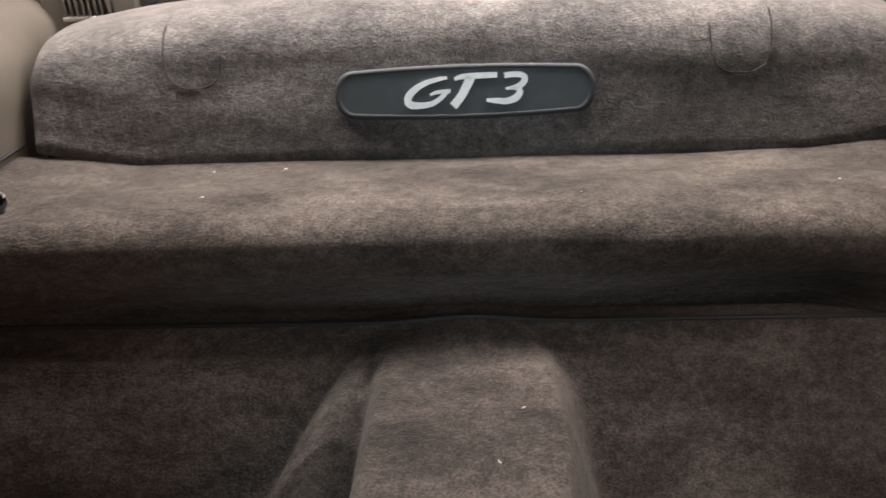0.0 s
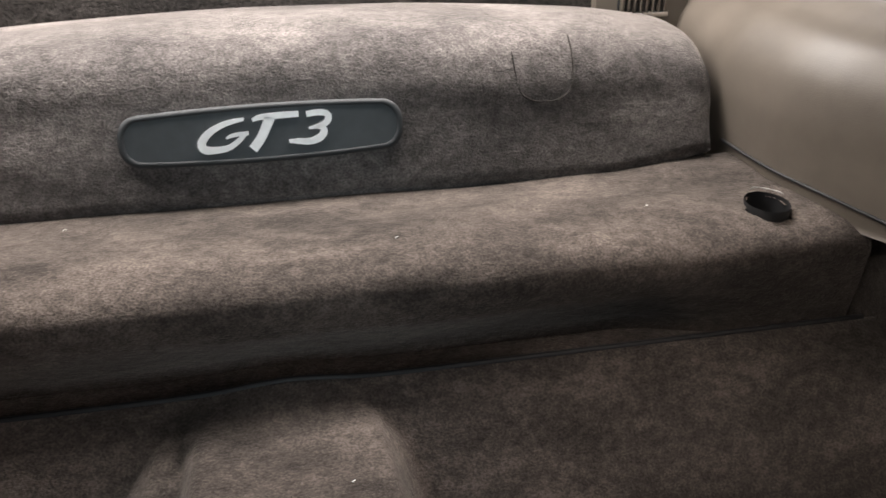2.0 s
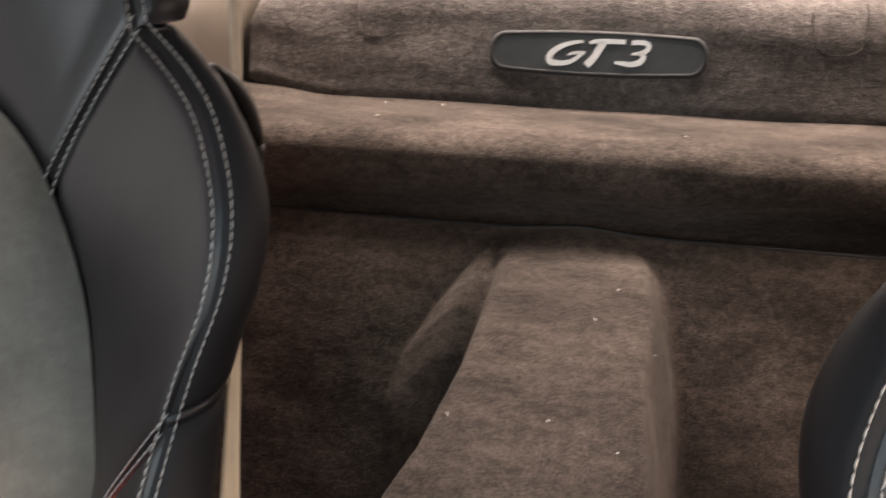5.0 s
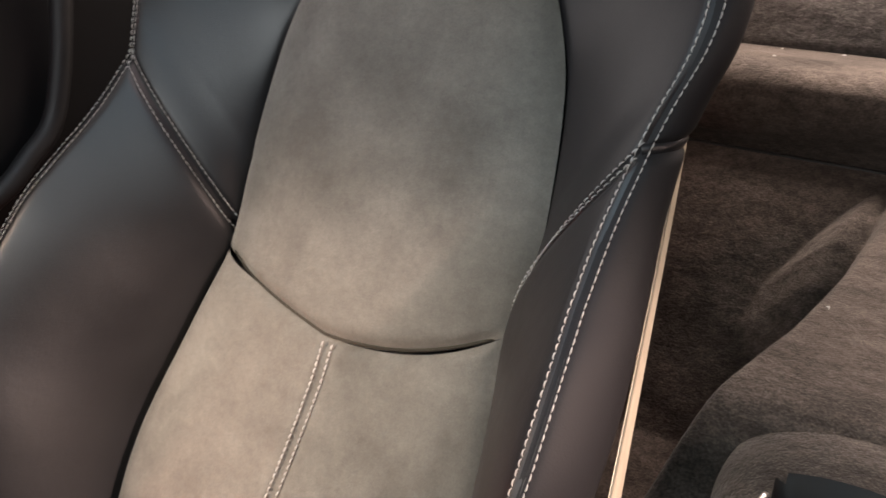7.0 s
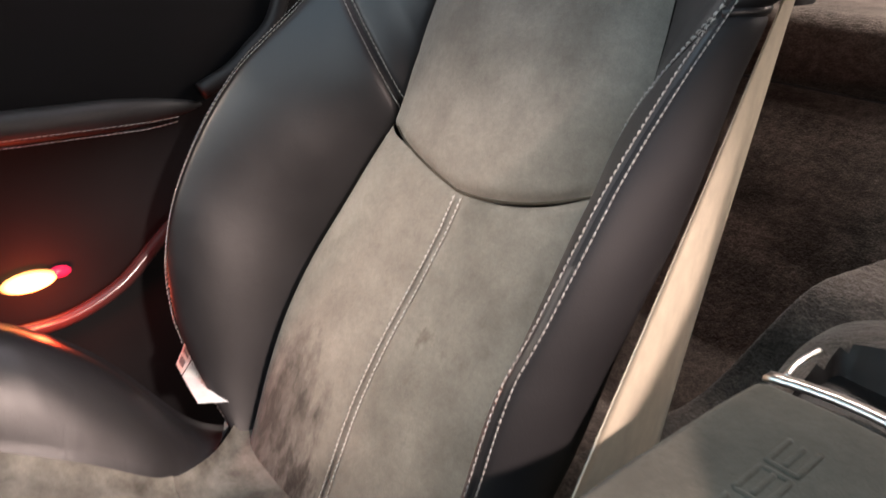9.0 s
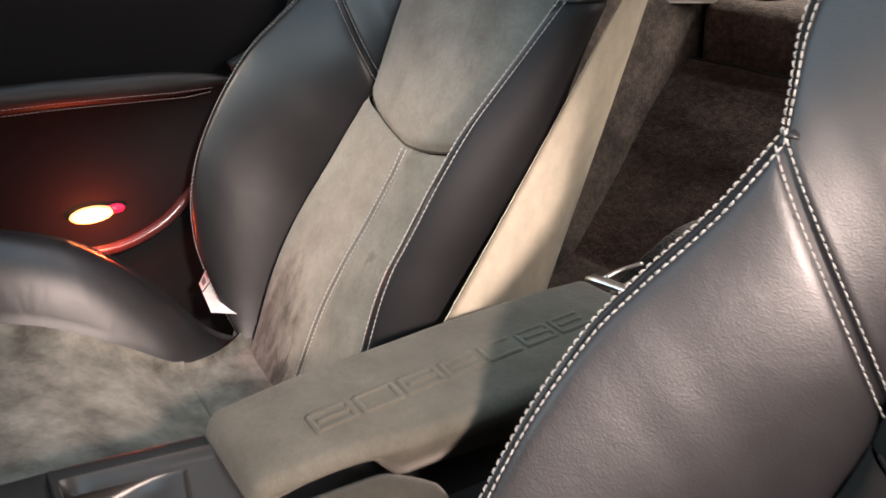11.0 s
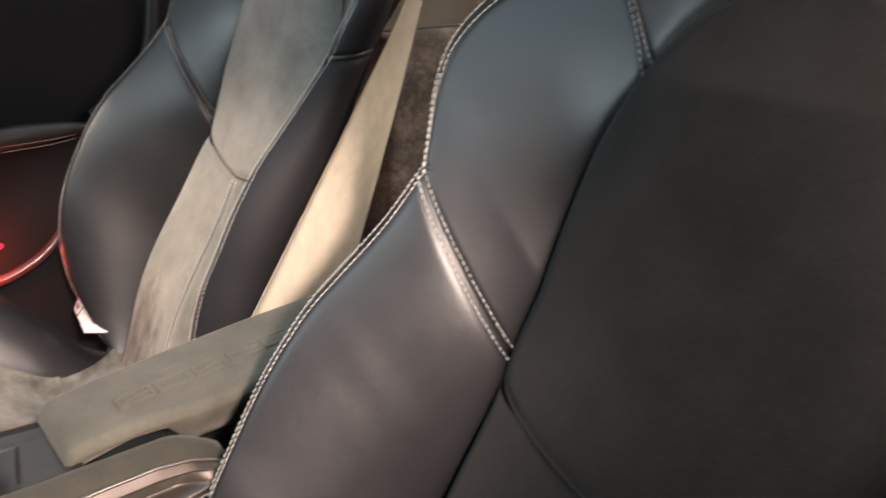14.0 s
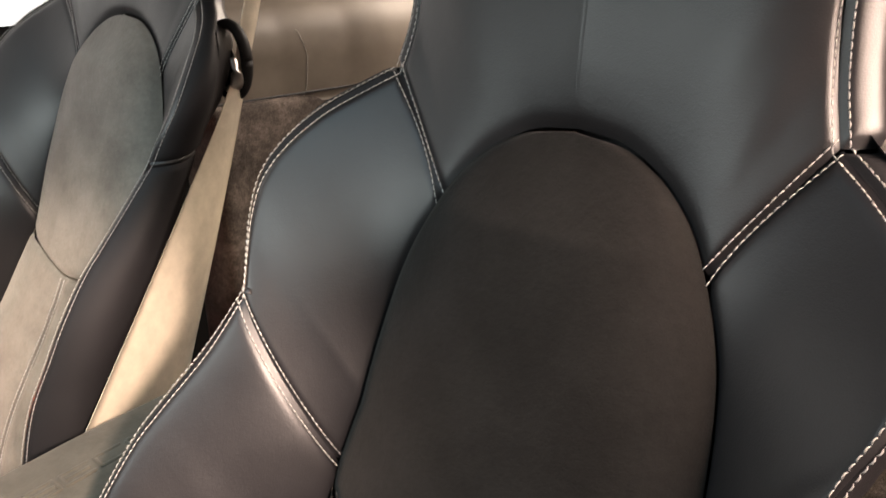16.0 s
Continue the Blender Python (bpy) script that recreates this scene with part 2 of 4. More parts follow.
def grid_faces(m, n, flip=False, start=0):
    i, j = np.meshgrid(np.arange(m - 1), np.arange(n - 1), indexing="ij")
    a = (start + i * n + j).ravel()
    q = np.stack([a, a + 1, a + n + 1, a + n], 1) if flip else np.stack([a, a + n, a + n + 1, a + 1], 1)
    return [tuple(int(k) for k in r) for r in q]


def grid_data(G, flip=False):
    m, n = G.shape[:2]
    return G.reshape(-1, 3), grid_faces(m, n, flip)


def join_data(*items):
    verts, faces = [], []
    for v, f in items:
        k = len(verts)
        verts += [tuple(p) for p in v]
        faces += [tuple(i + k for i in q) for q in f]
    return verts, faces


def normals(G, flip=False):
    n = np.cross(np.gradient(G, axis=0), np.gradient(G, axis=1))
    n /= np.linalg.norm(n, axis=2, keepdims=True) + 1e-12
    return -n if flip else n


def spaced(n):
    return (1 - np.cos(np.linspace(0, np.pi, n))) / 2 * 0.6 + np.linspace(0, 1, n) * 0.4


def edge_gap(G, edges):
    """Metres from the nearest of the named edges (a0 a1 v0 v1) of a grid, along the grid's own lines."""
    da = np.cumsum(np.linalg.norm(np.diff(G, axis=0, prepend=G[:1]), axis=2), axis=0)
    dv = np.cumsum(np.linalg.norm(np.diff(G, axis=1, prepend=G[:, :1]), axis=2), axis=1)
    d = np.full(G.shape[:2], 9.0)
    for e in edges.split():
        d = np.minimum(d, {"a0": da, "a1": da[-1:] - da, "v0": dv, "v1": dv[:, -1:] - dv}[e])
    return d


def puffed(G, edges, flip=False, depth=0.005, width=0.007):
    """The same grid with its edges drawn in, as a padded panel is at its seams."""
    d = edge_gap(G, edges)
    return G - normals(G, flip) * (depth * np.exp(-((d / width) ** 2)))[..., None]


def cushioned(G, edge, da, wa, dv, wv):
    """An insert drawn in along both sides and along one curved end, the end fading out at its corners."""
    a, b = edge_gap(G, "a0 a1"), edge_gap(G, edge)
    side = da * np.exp(-((a / wa) ** 2))
    end = dv * np.exp(-((b / wv) ** 2)) * (1 - 0.55 * np.exp(-((a / 0.014) ** 2)))
    return G - normals(G) * np.maximum(side, end)[..., None]


def row_at(G, edge, dist, flip=False, lift=0.0006):
    """A line on a grid at a distance from one of its edges, and the normals along it."""
    N = normals(G, flip)
    if edge[0] == "v":
        G, N = G.transpose(1, 0, 2), N.transpose(1, 0, 2)
    if edge[1] == "1":
        G, N = G[::-1], N[::-1]
    d = np.cumsum(np.linalg.norm(np.diff(G, axis=0, prepend=G[:1]), axis=2), axis=0)
    P, Q = [], []
    for j in range(G.shape[1]):
        k = min(max(int(np.searchsorted(d[:, j], dist)), 1), len(d) - 1)
        w = (dist - d[k - 1, j]) / max(d[k, j] - d[k - 1, j], 1e-9)
        w = min(max(w, 0), 1)
        P.append(G[k - 1, j] * (1 - w) + G[k, j] * w + N[k, j] * lift)
        Q.append(N[k, j])
    return np.array(P), np.array(Q)


def resample(P, step, extra=None):
    s = np.concatenate([[0], np.cumsum(np.linalg.norm(np.diff(P, axis=0), axis=1))])
    n = max(int(s[-1] / step), 1)
    t = np.linspace(0, s[-1], n + 1)
    f = lambda A: np.stack([np.interp(t, s, A[:, k]) for k in range(3)], 1)
    return f(P) if extra is None else (f(P), f(extra))


def stitches(P, N, pitch=0.0050, fill=0.82, wide=0.00046):
    """A row of thread stitches along a line: small six-sided spindles, each dipping in at its ends."""
    P, N = resample(P, pitch, N)
    verts, faces = [], []
    for k in range(len(P) - 1):
        a, b = P[k], P[k] + (P[k + 1] - P[k]) * fill
        t = b - a
        t /= np.linalg.norm(t) + 1e-12
        n = N[k] / (np.linalg.norm(N[k]) + 1e-12)
        s = np.cross(t, n)
        base = len(verts)
        for w, up, r in ((0, -0.0005, 0.55), (0.25, 0.0003, 1.0), (0.75, 0.0003, 1.0), (1, -0.0005, 0.55)):
            c = a + (b - a) * w + n * up
            for q in range(5):
                an = q * 2 * math.pi / 5
                verts.append(c + (s * math.cos(an) + n * math.sin(an)) * wide * r)
        for i in range(3):
            for q in range(5):
                faces.append((base + i * 5 + q, base + i * 5 + (q + 1) % 5, base + i * 5 + 5 + (q + 1) % 5, base + i * 5 + 5 + q))
        faces.append(tuple(base + q for q in range(4, -1, -1)))
        faces.append(tuple(base + 15 + q for q in range(5)))
    return verts, faces


def smooth_line(pts, n):
    """A Catmull-Rom line through points, n samples at even lengths."""
    p = np.array(pts, float)
    q = np.vstack([2 * p[0] - p[1], p, 2 * p[-1] - p[-2]])
    out = []
    for i in range(1, len(q) - 2):
        for t in np.linspace(0, 1, 16, endpoint=False):
            out.append(0.5 * (2 * q[i] + (q[i + 1] - q[i - 1]) * t + (2 * q[i - 1] - 5 * q[i] + 4 * q[i + 1] - q[i + 2]) * t * t
                              + (3 * q[i] - 3 * q[i + 1] + q[i + 2] - q[i - 1]) * t ** 3))
    out = np.array(out + [p[-1]])
    s = np.concatenate([[0], np.cumsum(np.linalg.norm(np.diff(out, axis=0), axis=1))])
    t = np.linspace(0, s[-1], n)
    return np.stack([np.interp(t, s, out[:, k]) for k in range(out.shape[1])], 1)


def tube(P, radius, sides=8, squash=1.0, up=(0, 0, 1)):
    """A tube along a line; radius may vary along it."""
    P = np.array(P, float)
    r = np.broadcast_to(np.array(radius, float), (len(P),))
    T = np.gradient(P, axis=0)
    T /= np.linalg.norm(T, axis=1, keepdims=True)
    S = np.cross(T, np.array(up, float))
    S /= np.linalg.norm(S, axis=1, keepdims=True) + 1e-12
    U = np.cross(S, T)
    an = np.linspace(0, 2 * np.pi, sides, endpoint=False)
    V = P[:, None] + (S[:, None] * np.cos(an)[None, :, None] + U[:, None] * np.sin(an)[None, :, None] * squash) * r[:, None, None]
    m = len(P)
    verts = V.reshape(-1, 3)
    faces = [(i * sides + j, i * sides + (j + 1) % sides, (i + 1) * sides + (j + 1) % sides, (i + 1) * sides + j) for i in range(m - 1) for j in range(sides)]
    faces += [tuple(range(sides - 1, -1, -1)), tuple((m - 1) * sides + j for j in range(sides))]
    return verts, faces


def loft(sections, cap=True):
    """A skin over closed rings of equal count."""
    m, n = len(sections), len(sections[0])
    verts = [tuple(p) for s in sections for p in s]
    faces = [(i * n + j, i * n + (j + 1) % n, (i + 1) * n + (j + 1) % n, (i + 1) * n + j) for i in range(m - 1) for j in range(n)]
    if cap:
        faces += [tuple(range(n - 1, -1, -1)), tuple((m - 1) * n + j for j in range(n))]
    return verts, faces


def rounded_box(x0, x1, y0, y1, z0, z1, r=0.006, seg=3):
    bm = bmesh.new()
    bmesh.ops.create_cube(bm, size=1, matrix=Matrix.Translation(((x0 + x1) / 2, (y0 + y1) / 2, (z0 + z1) / 2)) @ Matrix.Diagonal((x1 - x0, y1 - y0, z1 - z0, 1)))
    bmesh.ops.bevel(bm, geom=bm.edges[:], offset=r, segments=seg, profile=0.6, affect="EDGES")
    return bm


def solid(G, thick, flip=False):
    """A grid given thickness on its back."""
    B = G - normals(G, flip) * thick
    m, n = G.shape[:2]
    v1, f1 = grid_data(G, flip)
    v2, f2 = grid_data(B, not flip)
    verts, faces = join_data((v1, f1), (v2, f2))
    k = m * n
    rim = [i * n for i in range(m)] + [(m - 1) * n + j for j in range(1, n)] + [i * n + n - 1 for i in range(m - 2, -1, -1)] + [j for j in range(n - 2, 0, -1)]
    for a, b in zip(rim, rim[1:] + rim[:1]):
        faces.append((a, b, b + k, a + k) if not flip else (b, a, a + k, b + k))
    return verts, faces


# ---------------------------------------------------------------- seats
CENTRE = smooth_line([(-0.135, 0.30), (-0.10, 0.34), (-0.062, 0.40), (-0.02, 0.48), (0.022, 0.56), (0.058, 0.643), (0.083, 0.70), (0.104, 0.76),
                      (0.130, 0.83), (0.153, 0.90), (0.175, 0.966), (0.198, 1.05), (0.225, 1.2), (0.23, 1.3)], 200)
RIDGE_LOW = [(0.150, -0.090, 0.37), (0.186, -0.112, 0.43), (0.208, -0.123, 0.475), (0.219, -0.127, 0.51), (0.228, -0.121, 0.555), (0.232, -0.104, 0.605), (0.233, -0.078, 0.65),
             (0.231, -0.053, 0.69), (0.226, -0.022, 0.73), (0.220, 0.007, 0.757), (0.213, 0.041, 0.79), (0.210, 0.073, 0.826)]
RIDGE_MID = [(0.210, 0.073, 0.826), (0.217, 0.082, 0.85), (0.226, 0.095, 0.878), (0.228, 0.109, 0.905), (0.220, 0.127, 0.928), (0.203, 0.150, 0.950),
             (0.181, 0.169, 0.966), (0.154, 0.186, 0.982)]
RIDGE_TOP = [(0.154, 0.186, 0.982), (0.149, 0.194, 1.005), (0.148, 0.202, 1.03), (0.150, 0.213, 1.08), (0.147, 0.222, 1.14), (0.125, 0.230, 1.185),
             (0.07, 0.233, 1.205), (0.0, 0.234, 1.21)]
HALF = smooth_line([(0.13, 0.34), (0.147, 0.38), (0.156, 0.43), (0.157, 0.48), (0.153, 0.55), (0.143, 0.62), (0.134, 0.676), (0.138, 0.71), (0.138, 0.76), (0.132, 0.82),
                    (0.123, 0.86), (0.104, 0.905), (0.085, 0.932), (0.062, 0.950), (0.034, 0.962), (0.0, 0.966)], 300)


def smoothstep(t):
    t = np.clip(t, 0, 1)
    return t * t * (3 - 2 * t)


def centre_y(z):
    return np.interp(z, CENTRE[:, 1], CENTRE[:, 0])


def half_width(z):
    return np.interp(z, HALF[:, 1], HALF[:, 0])


def worn_left(z):
    """How far one side of the used seat's insert has pulled in at the curved seam and spread below it."""
    return -0.008 * np.exp(-(((z - 0.70) / 0.035) ** 2)) + 0.013 * np.exp(-(((z - 0.54) / 0.08) ** 2))


def lean(z):
    """The shoulder insert sits a little off the seat's middle: its half-width changes on each side."""
    off = 0.008 * np.clip((z - 0.69) / 0.06, 0, 1)
    slim = 0.003 * np.clip((z - 0.69) / 0.06, 0, 1) * np.clip((0.966 - z) / 0.03, 0, 1)
    return off - slim, -off - slim - 0.003 * np.clip((z - 0.69) / 0.06, 0, 1) * np.clip((0.966 - z) / 0.06, 0, 1)


def settled(z):
    """The insert's crown sits a little under its pattern."""
    return z - 0.007 * smoothstep((z - 0.86) / 0.106)


def inner_edge(z0, z1, n, sx, worn):
    z = np.linspace(z0, z1, 400)
    trim = worn_left(z) if worn and sx < 0 else 0
    p = np.stack([half_width(z) + trim + lean(z)[0 if sx > 0 else 1] - 0.003 * np.clip((0.966 - z) / 0.01, 0, 1), centre_y(z) + 0.0055 - 0.0025 * smoothstep((z - 0.78) / 0.10), settled(z)], 1)
    s = np.concatenate([[0], np.cumsum(np.linalg.norm(np.diff(p, axis=0), axis=1))])
    t = np.linspace(0, s[-1], n)
    return np.stack([np.interp(t, s, p[:, k]) for k in range(3)], 1)


def respace(P, v):
    s = np.concatenate([[0], np.cumsum(np.linalg.norm(np.diff(P, axis=0), axis=1))])
    return np.stack([np.interp(v * s[-1], s, P[:, k]) for k in range(3)], 1)


def between(I, R, na, round_x, round_y):
    """A padded panel from the inner edge I to the ridge R: steep beside the insert, turning flat at the ridge."""
    a = spaced(na)[:, None]
    wx = (1 - round_x) * a + round_x * (1 - np.cos(a * math.pi / 2))
    wy = (1 - round_y) * a + round_y * np.sin(a * math.pi / 2)
    G = np.empty((na, len(I), 3))
    G[..., 0] = I[None, :, 0] + (R - I)[None, :, 0] * wx
    G[..., 1] = I[None, :, 1] + (R - I)[None, :, 1] * wy
    G[..., 2] = I[None, :, 2] + (R - I)[None, :, 2] * a
    return G


def side_panel(R, nb, out, back, tuck=0.012):
    """From the ridge round the outside to the edge of the back shell."""
    b = spaced(nb)[:, None]
    G = np.empty((nb, len(R), 3))
    yb = centre_y(R[:, 2]) + back
    G[..., 0] = R[None, :, 0] + out * np.sin(np.minimum(b * 1.15, 1) * math.pi * 0.62) - tuck * b ** 2.5
    G[..., 1] = R[None, :, 1] + (np.maximum(yb, R[:, 1] + 0.03) - R[:, 1])[None] * b ** 1.25
    G[..., 2] = R[None, :, 2] + 0 * b
    return G


def mirrored(G):
    H = G.copy()
    H[..., 0] *= -1
    return H


def stitched(parent, pieces):
    for k, (P, N) in enumerate(pieces):
        part("stitching", stitches(P, N), THREAD, parent, "pale grey double-seam thread" if k == 0 else "")


# how each seat's bolster ridge sits off the common line, outwards and back, at heights up the seat
SAT_IN = [(0.37, -0.012, 0.005), (0.475, -0.015, 0.0065), (0.555, -0.022, 0.011), (0.62, -0.025, 0.008), (0.69, -0.015, 0.001), (0.757, -0.0095, -0.001), (0.826, 0.002, -0.004)]
SAT_OUT = [(0.37, 0.001, 0.001), (0.51, 0.0014, 0.003), (0.605, 0.0057, -0.002), (0.65, 0.0076, -0.006), (0.757, 0.006, -0.0098), (0.826, 0.0026, -0.0073)]
FIRM_IN = [(0.37, 0.001, -0.008), (0.555, 0.002, -0.015), (0.63, 0.001, -0.013), (0.69, 0.008, -0.006), (0.73, 0.011, -0.002), (0.757, 0.009, -0.004), (0.826, -0.003, -0.010)]
FIRM_OUT = [(0.37, 0.0, 0.0), (0.826, 0.0, -0.004)]


SHOULDER = (0.009, 0.0, -0.013)


def shifted(R, rows):
    z, dx, dy = zip(*rows)
    R = R.copy()
    R[:, 0] += np.interp(R[:, 2], z, dx)
    R[:, 1] += np.interp(R[:, 2], z, dy)
    return R


def seat(name, label, at, dirty, shape):
    s = thing(name, label, "car seat", at, group="front seats")
    # centre insert, below and above the curved seam
    u, v = np.linspace(-1, 1, 61), spaced(60)
    bow = 1 - np.abs(u[:, None]) ** np.where(u[:, None] < 0, 1.1, 2.0)
    zz = 0.335 + (0.683 - 0.335) * v[None, :] + 0 * u[:, None]
    z = zz - v[None, :] ** 2 * 0.029 * bow
    trim = np.clip(-u[:, None], 0, 1) * (worn_left(zz) if dirty else 0)
    bulge = 0.014 + 0.021 * np.exp(-(((z - 0.49) / 0.12) ** 2))
    G = np.stack([u[:, None] * half_width(zz) - trim, centre_y(z) - bulge * (1 - np.abs(u[:, None]) ** np.where(u[:, None] < 0, 12.0, 6.0)), z], 2)
    G[..., 0] += 0.007 * np.clip((zz - 0.55) / 0.10, 0, 1) * (1 - u[:, None] ** 2)
    G[..., 1] += 0.0035 * np.exp(-((u[:, None] * 0.15 / 0.004) ** 2))
    slack = 1.0 if dirty else 0.4
    low = cushioned(G, "v1", 0.004 * slack, 0.010, 0.004 * slack, 0.006)
    ins = part("lower_insert", grid_data(low), SUEDE_WORN if dirty else SUEDE_SHADED, s, "grey-beige suede backrest insert with a centre seam, creased and stained" if dirty else "suede backrest insert with a centre seam, shade put into its colour")
    P, N = G[30].copy(), normals(G)[26]
    P[:, 1] -= 0.0041
    off = np.array([0.0044, 0, 0])
    for side in (1, -1):
        part("stitching", stitches(P[2:-1] + side * off, N[2:-1], wide=0.0008), THREAD, ins, "pale grey double-seam thread" if side > 0 else "")
    v = 1 - (1 - spaced(110)) ** 1.7
    zz = 0.683 + (0.966 - 0.683) * v[None, :] + 0 * u[:, None]
    z = zz - (1 - v[None, :]) ** 2 * 0.029 * bow
    mid, wide = (lean(zz)[0] - lean(zz)[1]) / 2, half_width(zz) + (lean(zz)[0] + lean(zz)[1]) / 2
    trim = np.clip(-u[:, None], 0, 1) * (worn_left(zz) if dirty else 0)
    G = np.stack([mid + u[:, None] * wide - trim, centre_y(z) - 0.024 * (1 - u[:, None] ** 4) * np.minimum(1, (0.966 - zz) / 0.06) + 0.004 * (1 - v[None, :]) ** 14 * (1 - u[:, None] ** 4), z], 2)
    G[..., 2] = settled(G[..., 2])
    part("upper_insert", grid_data(cushioned(G, "v0", 0.0025, 0.008, 0.0065 * slack, 0.007)), SUEDE if dirty else SUEDE_SHADED, s, "rounded grey-beige suede shoulder insert" if dirty else "rounded suede shoulder insert, shade put into its colour")
    # A tube laid in the curved seam stands in for its shadow gap.
    arc = G[2:-2, 0] + np.array([0, 0.0065 * slack, 0.0])
    part("insert_seam_shade", tube(arc, 0.0015, 6), SUEDE_PAD if dirty else SUEDE_SHADED, s, "curved seam between the inserts, its shadow gap drawn as a tube")
    # padded leather round it
    for sx in (1, -1):
        fl = sx < 0
        mk = (lambda A: A) if sx > 0 else mirrored
        top = 0.894 if sx > 0 and not dirty else 0.902
        Rl, Rm, Rt = (respace(smooth_line(r, 300), spaced(64)) for r in (RIDGE_LOW, RIDGE_MID, RIDGE_TOP))
        Il, Im, It = (respace(inner_edge(a, b, 300, sx, dirty), spaced(64)) for a, b in ((0.335, 0.696), (0.696, top), (top, 0.966)))
        rows = shape[0 if sx > 0 else 1]
        Rl = shifted(Rl, rows)
        fade = (1 - np.linspace(0, 1, 64) ** 0.7)[:, None]
        Rm = Rm + fade * np.array([rows[-1][1], rows[-1][2], 0.0])
        drop = np.array(SHOULDER if sx > 0 and not dirty else (0.0, 0.0, 0.0))
        Rm = Rm + smoothstep((Rm[:, 2] - 0.84) / 0.12)[:, None] * drop
        Rt = Rt + smoothstep((1.06 - Rt[:, 2]) / 0.08)[:, None] * drop
        It[-1, 0] -= 0.0015
        Rt[-1, 0] -= 0.0015
        lowg = mk(between(Il, Rl, 36, 0.55, 0.75))
        midg = mk(between(Im, Rm, 36, 0.45, 0.6))
        topg = mk(between(It, Rt, 36, 0.1, 0.25))
        puff = np.sin(np.linspace(0, np.pi, 36))[:, None]
        lowg[..., 1] -= 0.009 * puff * np.linspace(0, 1, 64)[None]
        midg[..., 1] -= 0.009 * puff * np.linspace(1, 0.3, 64)[None]
        topg[..., 1] -= 0.012 * (np.sin(np.linspace(0, np.pi, 36))[:, None]) * np.linspace(0.2, 1, 64)[None]
        bl = part("lower_bolster", grid_data(puffed(puffed(lowg, "a1 v1", fl, 0.0038, 0.0055), "a0", fl, 0.002, 0.006), fl), LEATHER, s, "black leather side bolster" if sx > 0 else "")
        bu = part("upper_bolster", grid_data(puffed(puffed(midg, "a1 v0 v1", fl, 0.0038, 0.0055), "a0", fl, 0.002, 0.006), fl), LEATHER, s)
        tp = part("shoulder_panel", grid_data(puffed(puffed(topg, "a1 v0", fl, 0.0038, 0.0055), "a0", fl, 0.002, 0.006), fl), LEATHER, s)
        full = 0.024 if dirty else 0.013
        slim = 0.029 if dirty and sx > 0 else 0.015
        tuck = 0.034 if dirty and sx > 0 else 0.012
        sunk = np.interp(Rl[:, 2], [r[0] for r in rows], [max(-r[1], 0) * 0.35 for r in rows])
        sl = mk(side_panel(Rl, 26, np.interp(Rl[:, 2], [0.60, 0.76, 0.80, 0.826], [slim, slim, (slim + full) / 2, full]) + sunk, np.interp(Rl[:, 2], [0.66, 0.70, 0.826], [-0.028, -0.020, 0.006]), tuck))
        sm = mk(side_panel(Rm, 26, np.interp(Rm[:, 2], [0.826, 0.95], [full, 0.020]), 0.008, tuck))
        st = mk(side_panel(Rt, 26, 0.022, 0.05))
        pl = part("lower_side", grid_data(puffed(sl, "a0 v1", fl, 0.0035, 0.005), fl), LEATHER_SIDE, s, "black leather seat side with its gloss cut")
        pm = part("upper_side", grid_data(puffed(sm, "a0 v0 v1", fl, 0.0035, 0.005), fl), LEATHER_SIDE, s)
        seam = sm[:22, 0] - normals(sm, fl)[:22, 0] * 0.005
        part("side_seam", tube(seam, 0.0042, 8), LEATHER, s)
        pt = part("head_side", grid_data(puffed(st, "a0 v0", fl, 0.0035, 0.005), fl), LEATHER, s)
        for owner, A, B in ((bl, lowg, sl), (bu, midg, sm), (tp, topg, st)):
            stitched(owner, [row_at(A, "a1", 0.0048, fl), row_at(B, "a0", 0.0048, fl)])
        for owner, A, B in ((bl, lowg, midg), (bu, midg, topg)):
            stitched(owner, [row_at(A, "v1", 0.0048, fl), row_at(B, "v0", 0.0048, fl)])
    # back shell
    z = np.concatenate([np.linspace(0.36, 1.1, 40), np.linspace(1.12, 1.2, 8)])
    R = np.vstack([smooth_line(RIDGE_LOW, 120), smooth_line(RIDGE_MID, 80), smooth_line(RIDGE_TOP, 80)[:60]])
    u = np.linspace(-1, 1, 25)
    hw = [np.interp(z, R[:, 2], shifted(R, shape[k])[:, 0]) + (-0.014 if dirty and k == 0 else 0.006) for k in (0, 1)]
    G = np.stack([u[:, None] * np.where(u[:, None] > 0, hw[0][None], hw[1][None]), centre_y(z)[None] + np.interp(z, [0.8, 0.86, 0.98, 1.0], [-0.030, 0.0, 0.015, 0.05])[None] + 0.055 * (1 - u[:, None] ** 8), z[None] + 0 * u[:, None]], 2)
    part("back_shell", grid_data(G, True), LEATHER, s, "black leather backrest rear")
    # cushion
    y = np.linspace(-0.07, -0.60, 120)
    crease = np.interp(-y, [0.07, 0.10, 0.14, 0.19, 0.25, 0.315, 0.39, 0.60], [0.180, 0.150, 0.118, 0.100, 0.115, 0.135, 0.155, 0.180])
    cz = np.interp(-y, [0.07, 0.12, 0.19, 0.25, 0.315, 0.39, 0.52, 0.60], [0.386, 0.384, 0.392, 0.430, 0.460, 0.476, 0.480, 0.43])
    tz = np.interp(-y, [0.07, 0.10, 0.13, 0.16, 0.20, 0.25, 0.29, 0.37, 0.50, 0.60], [0.352, 0.360, 0.380, 0.422, 0.472, 0.509, 0.527, 0.548, 0.55, 0.47])
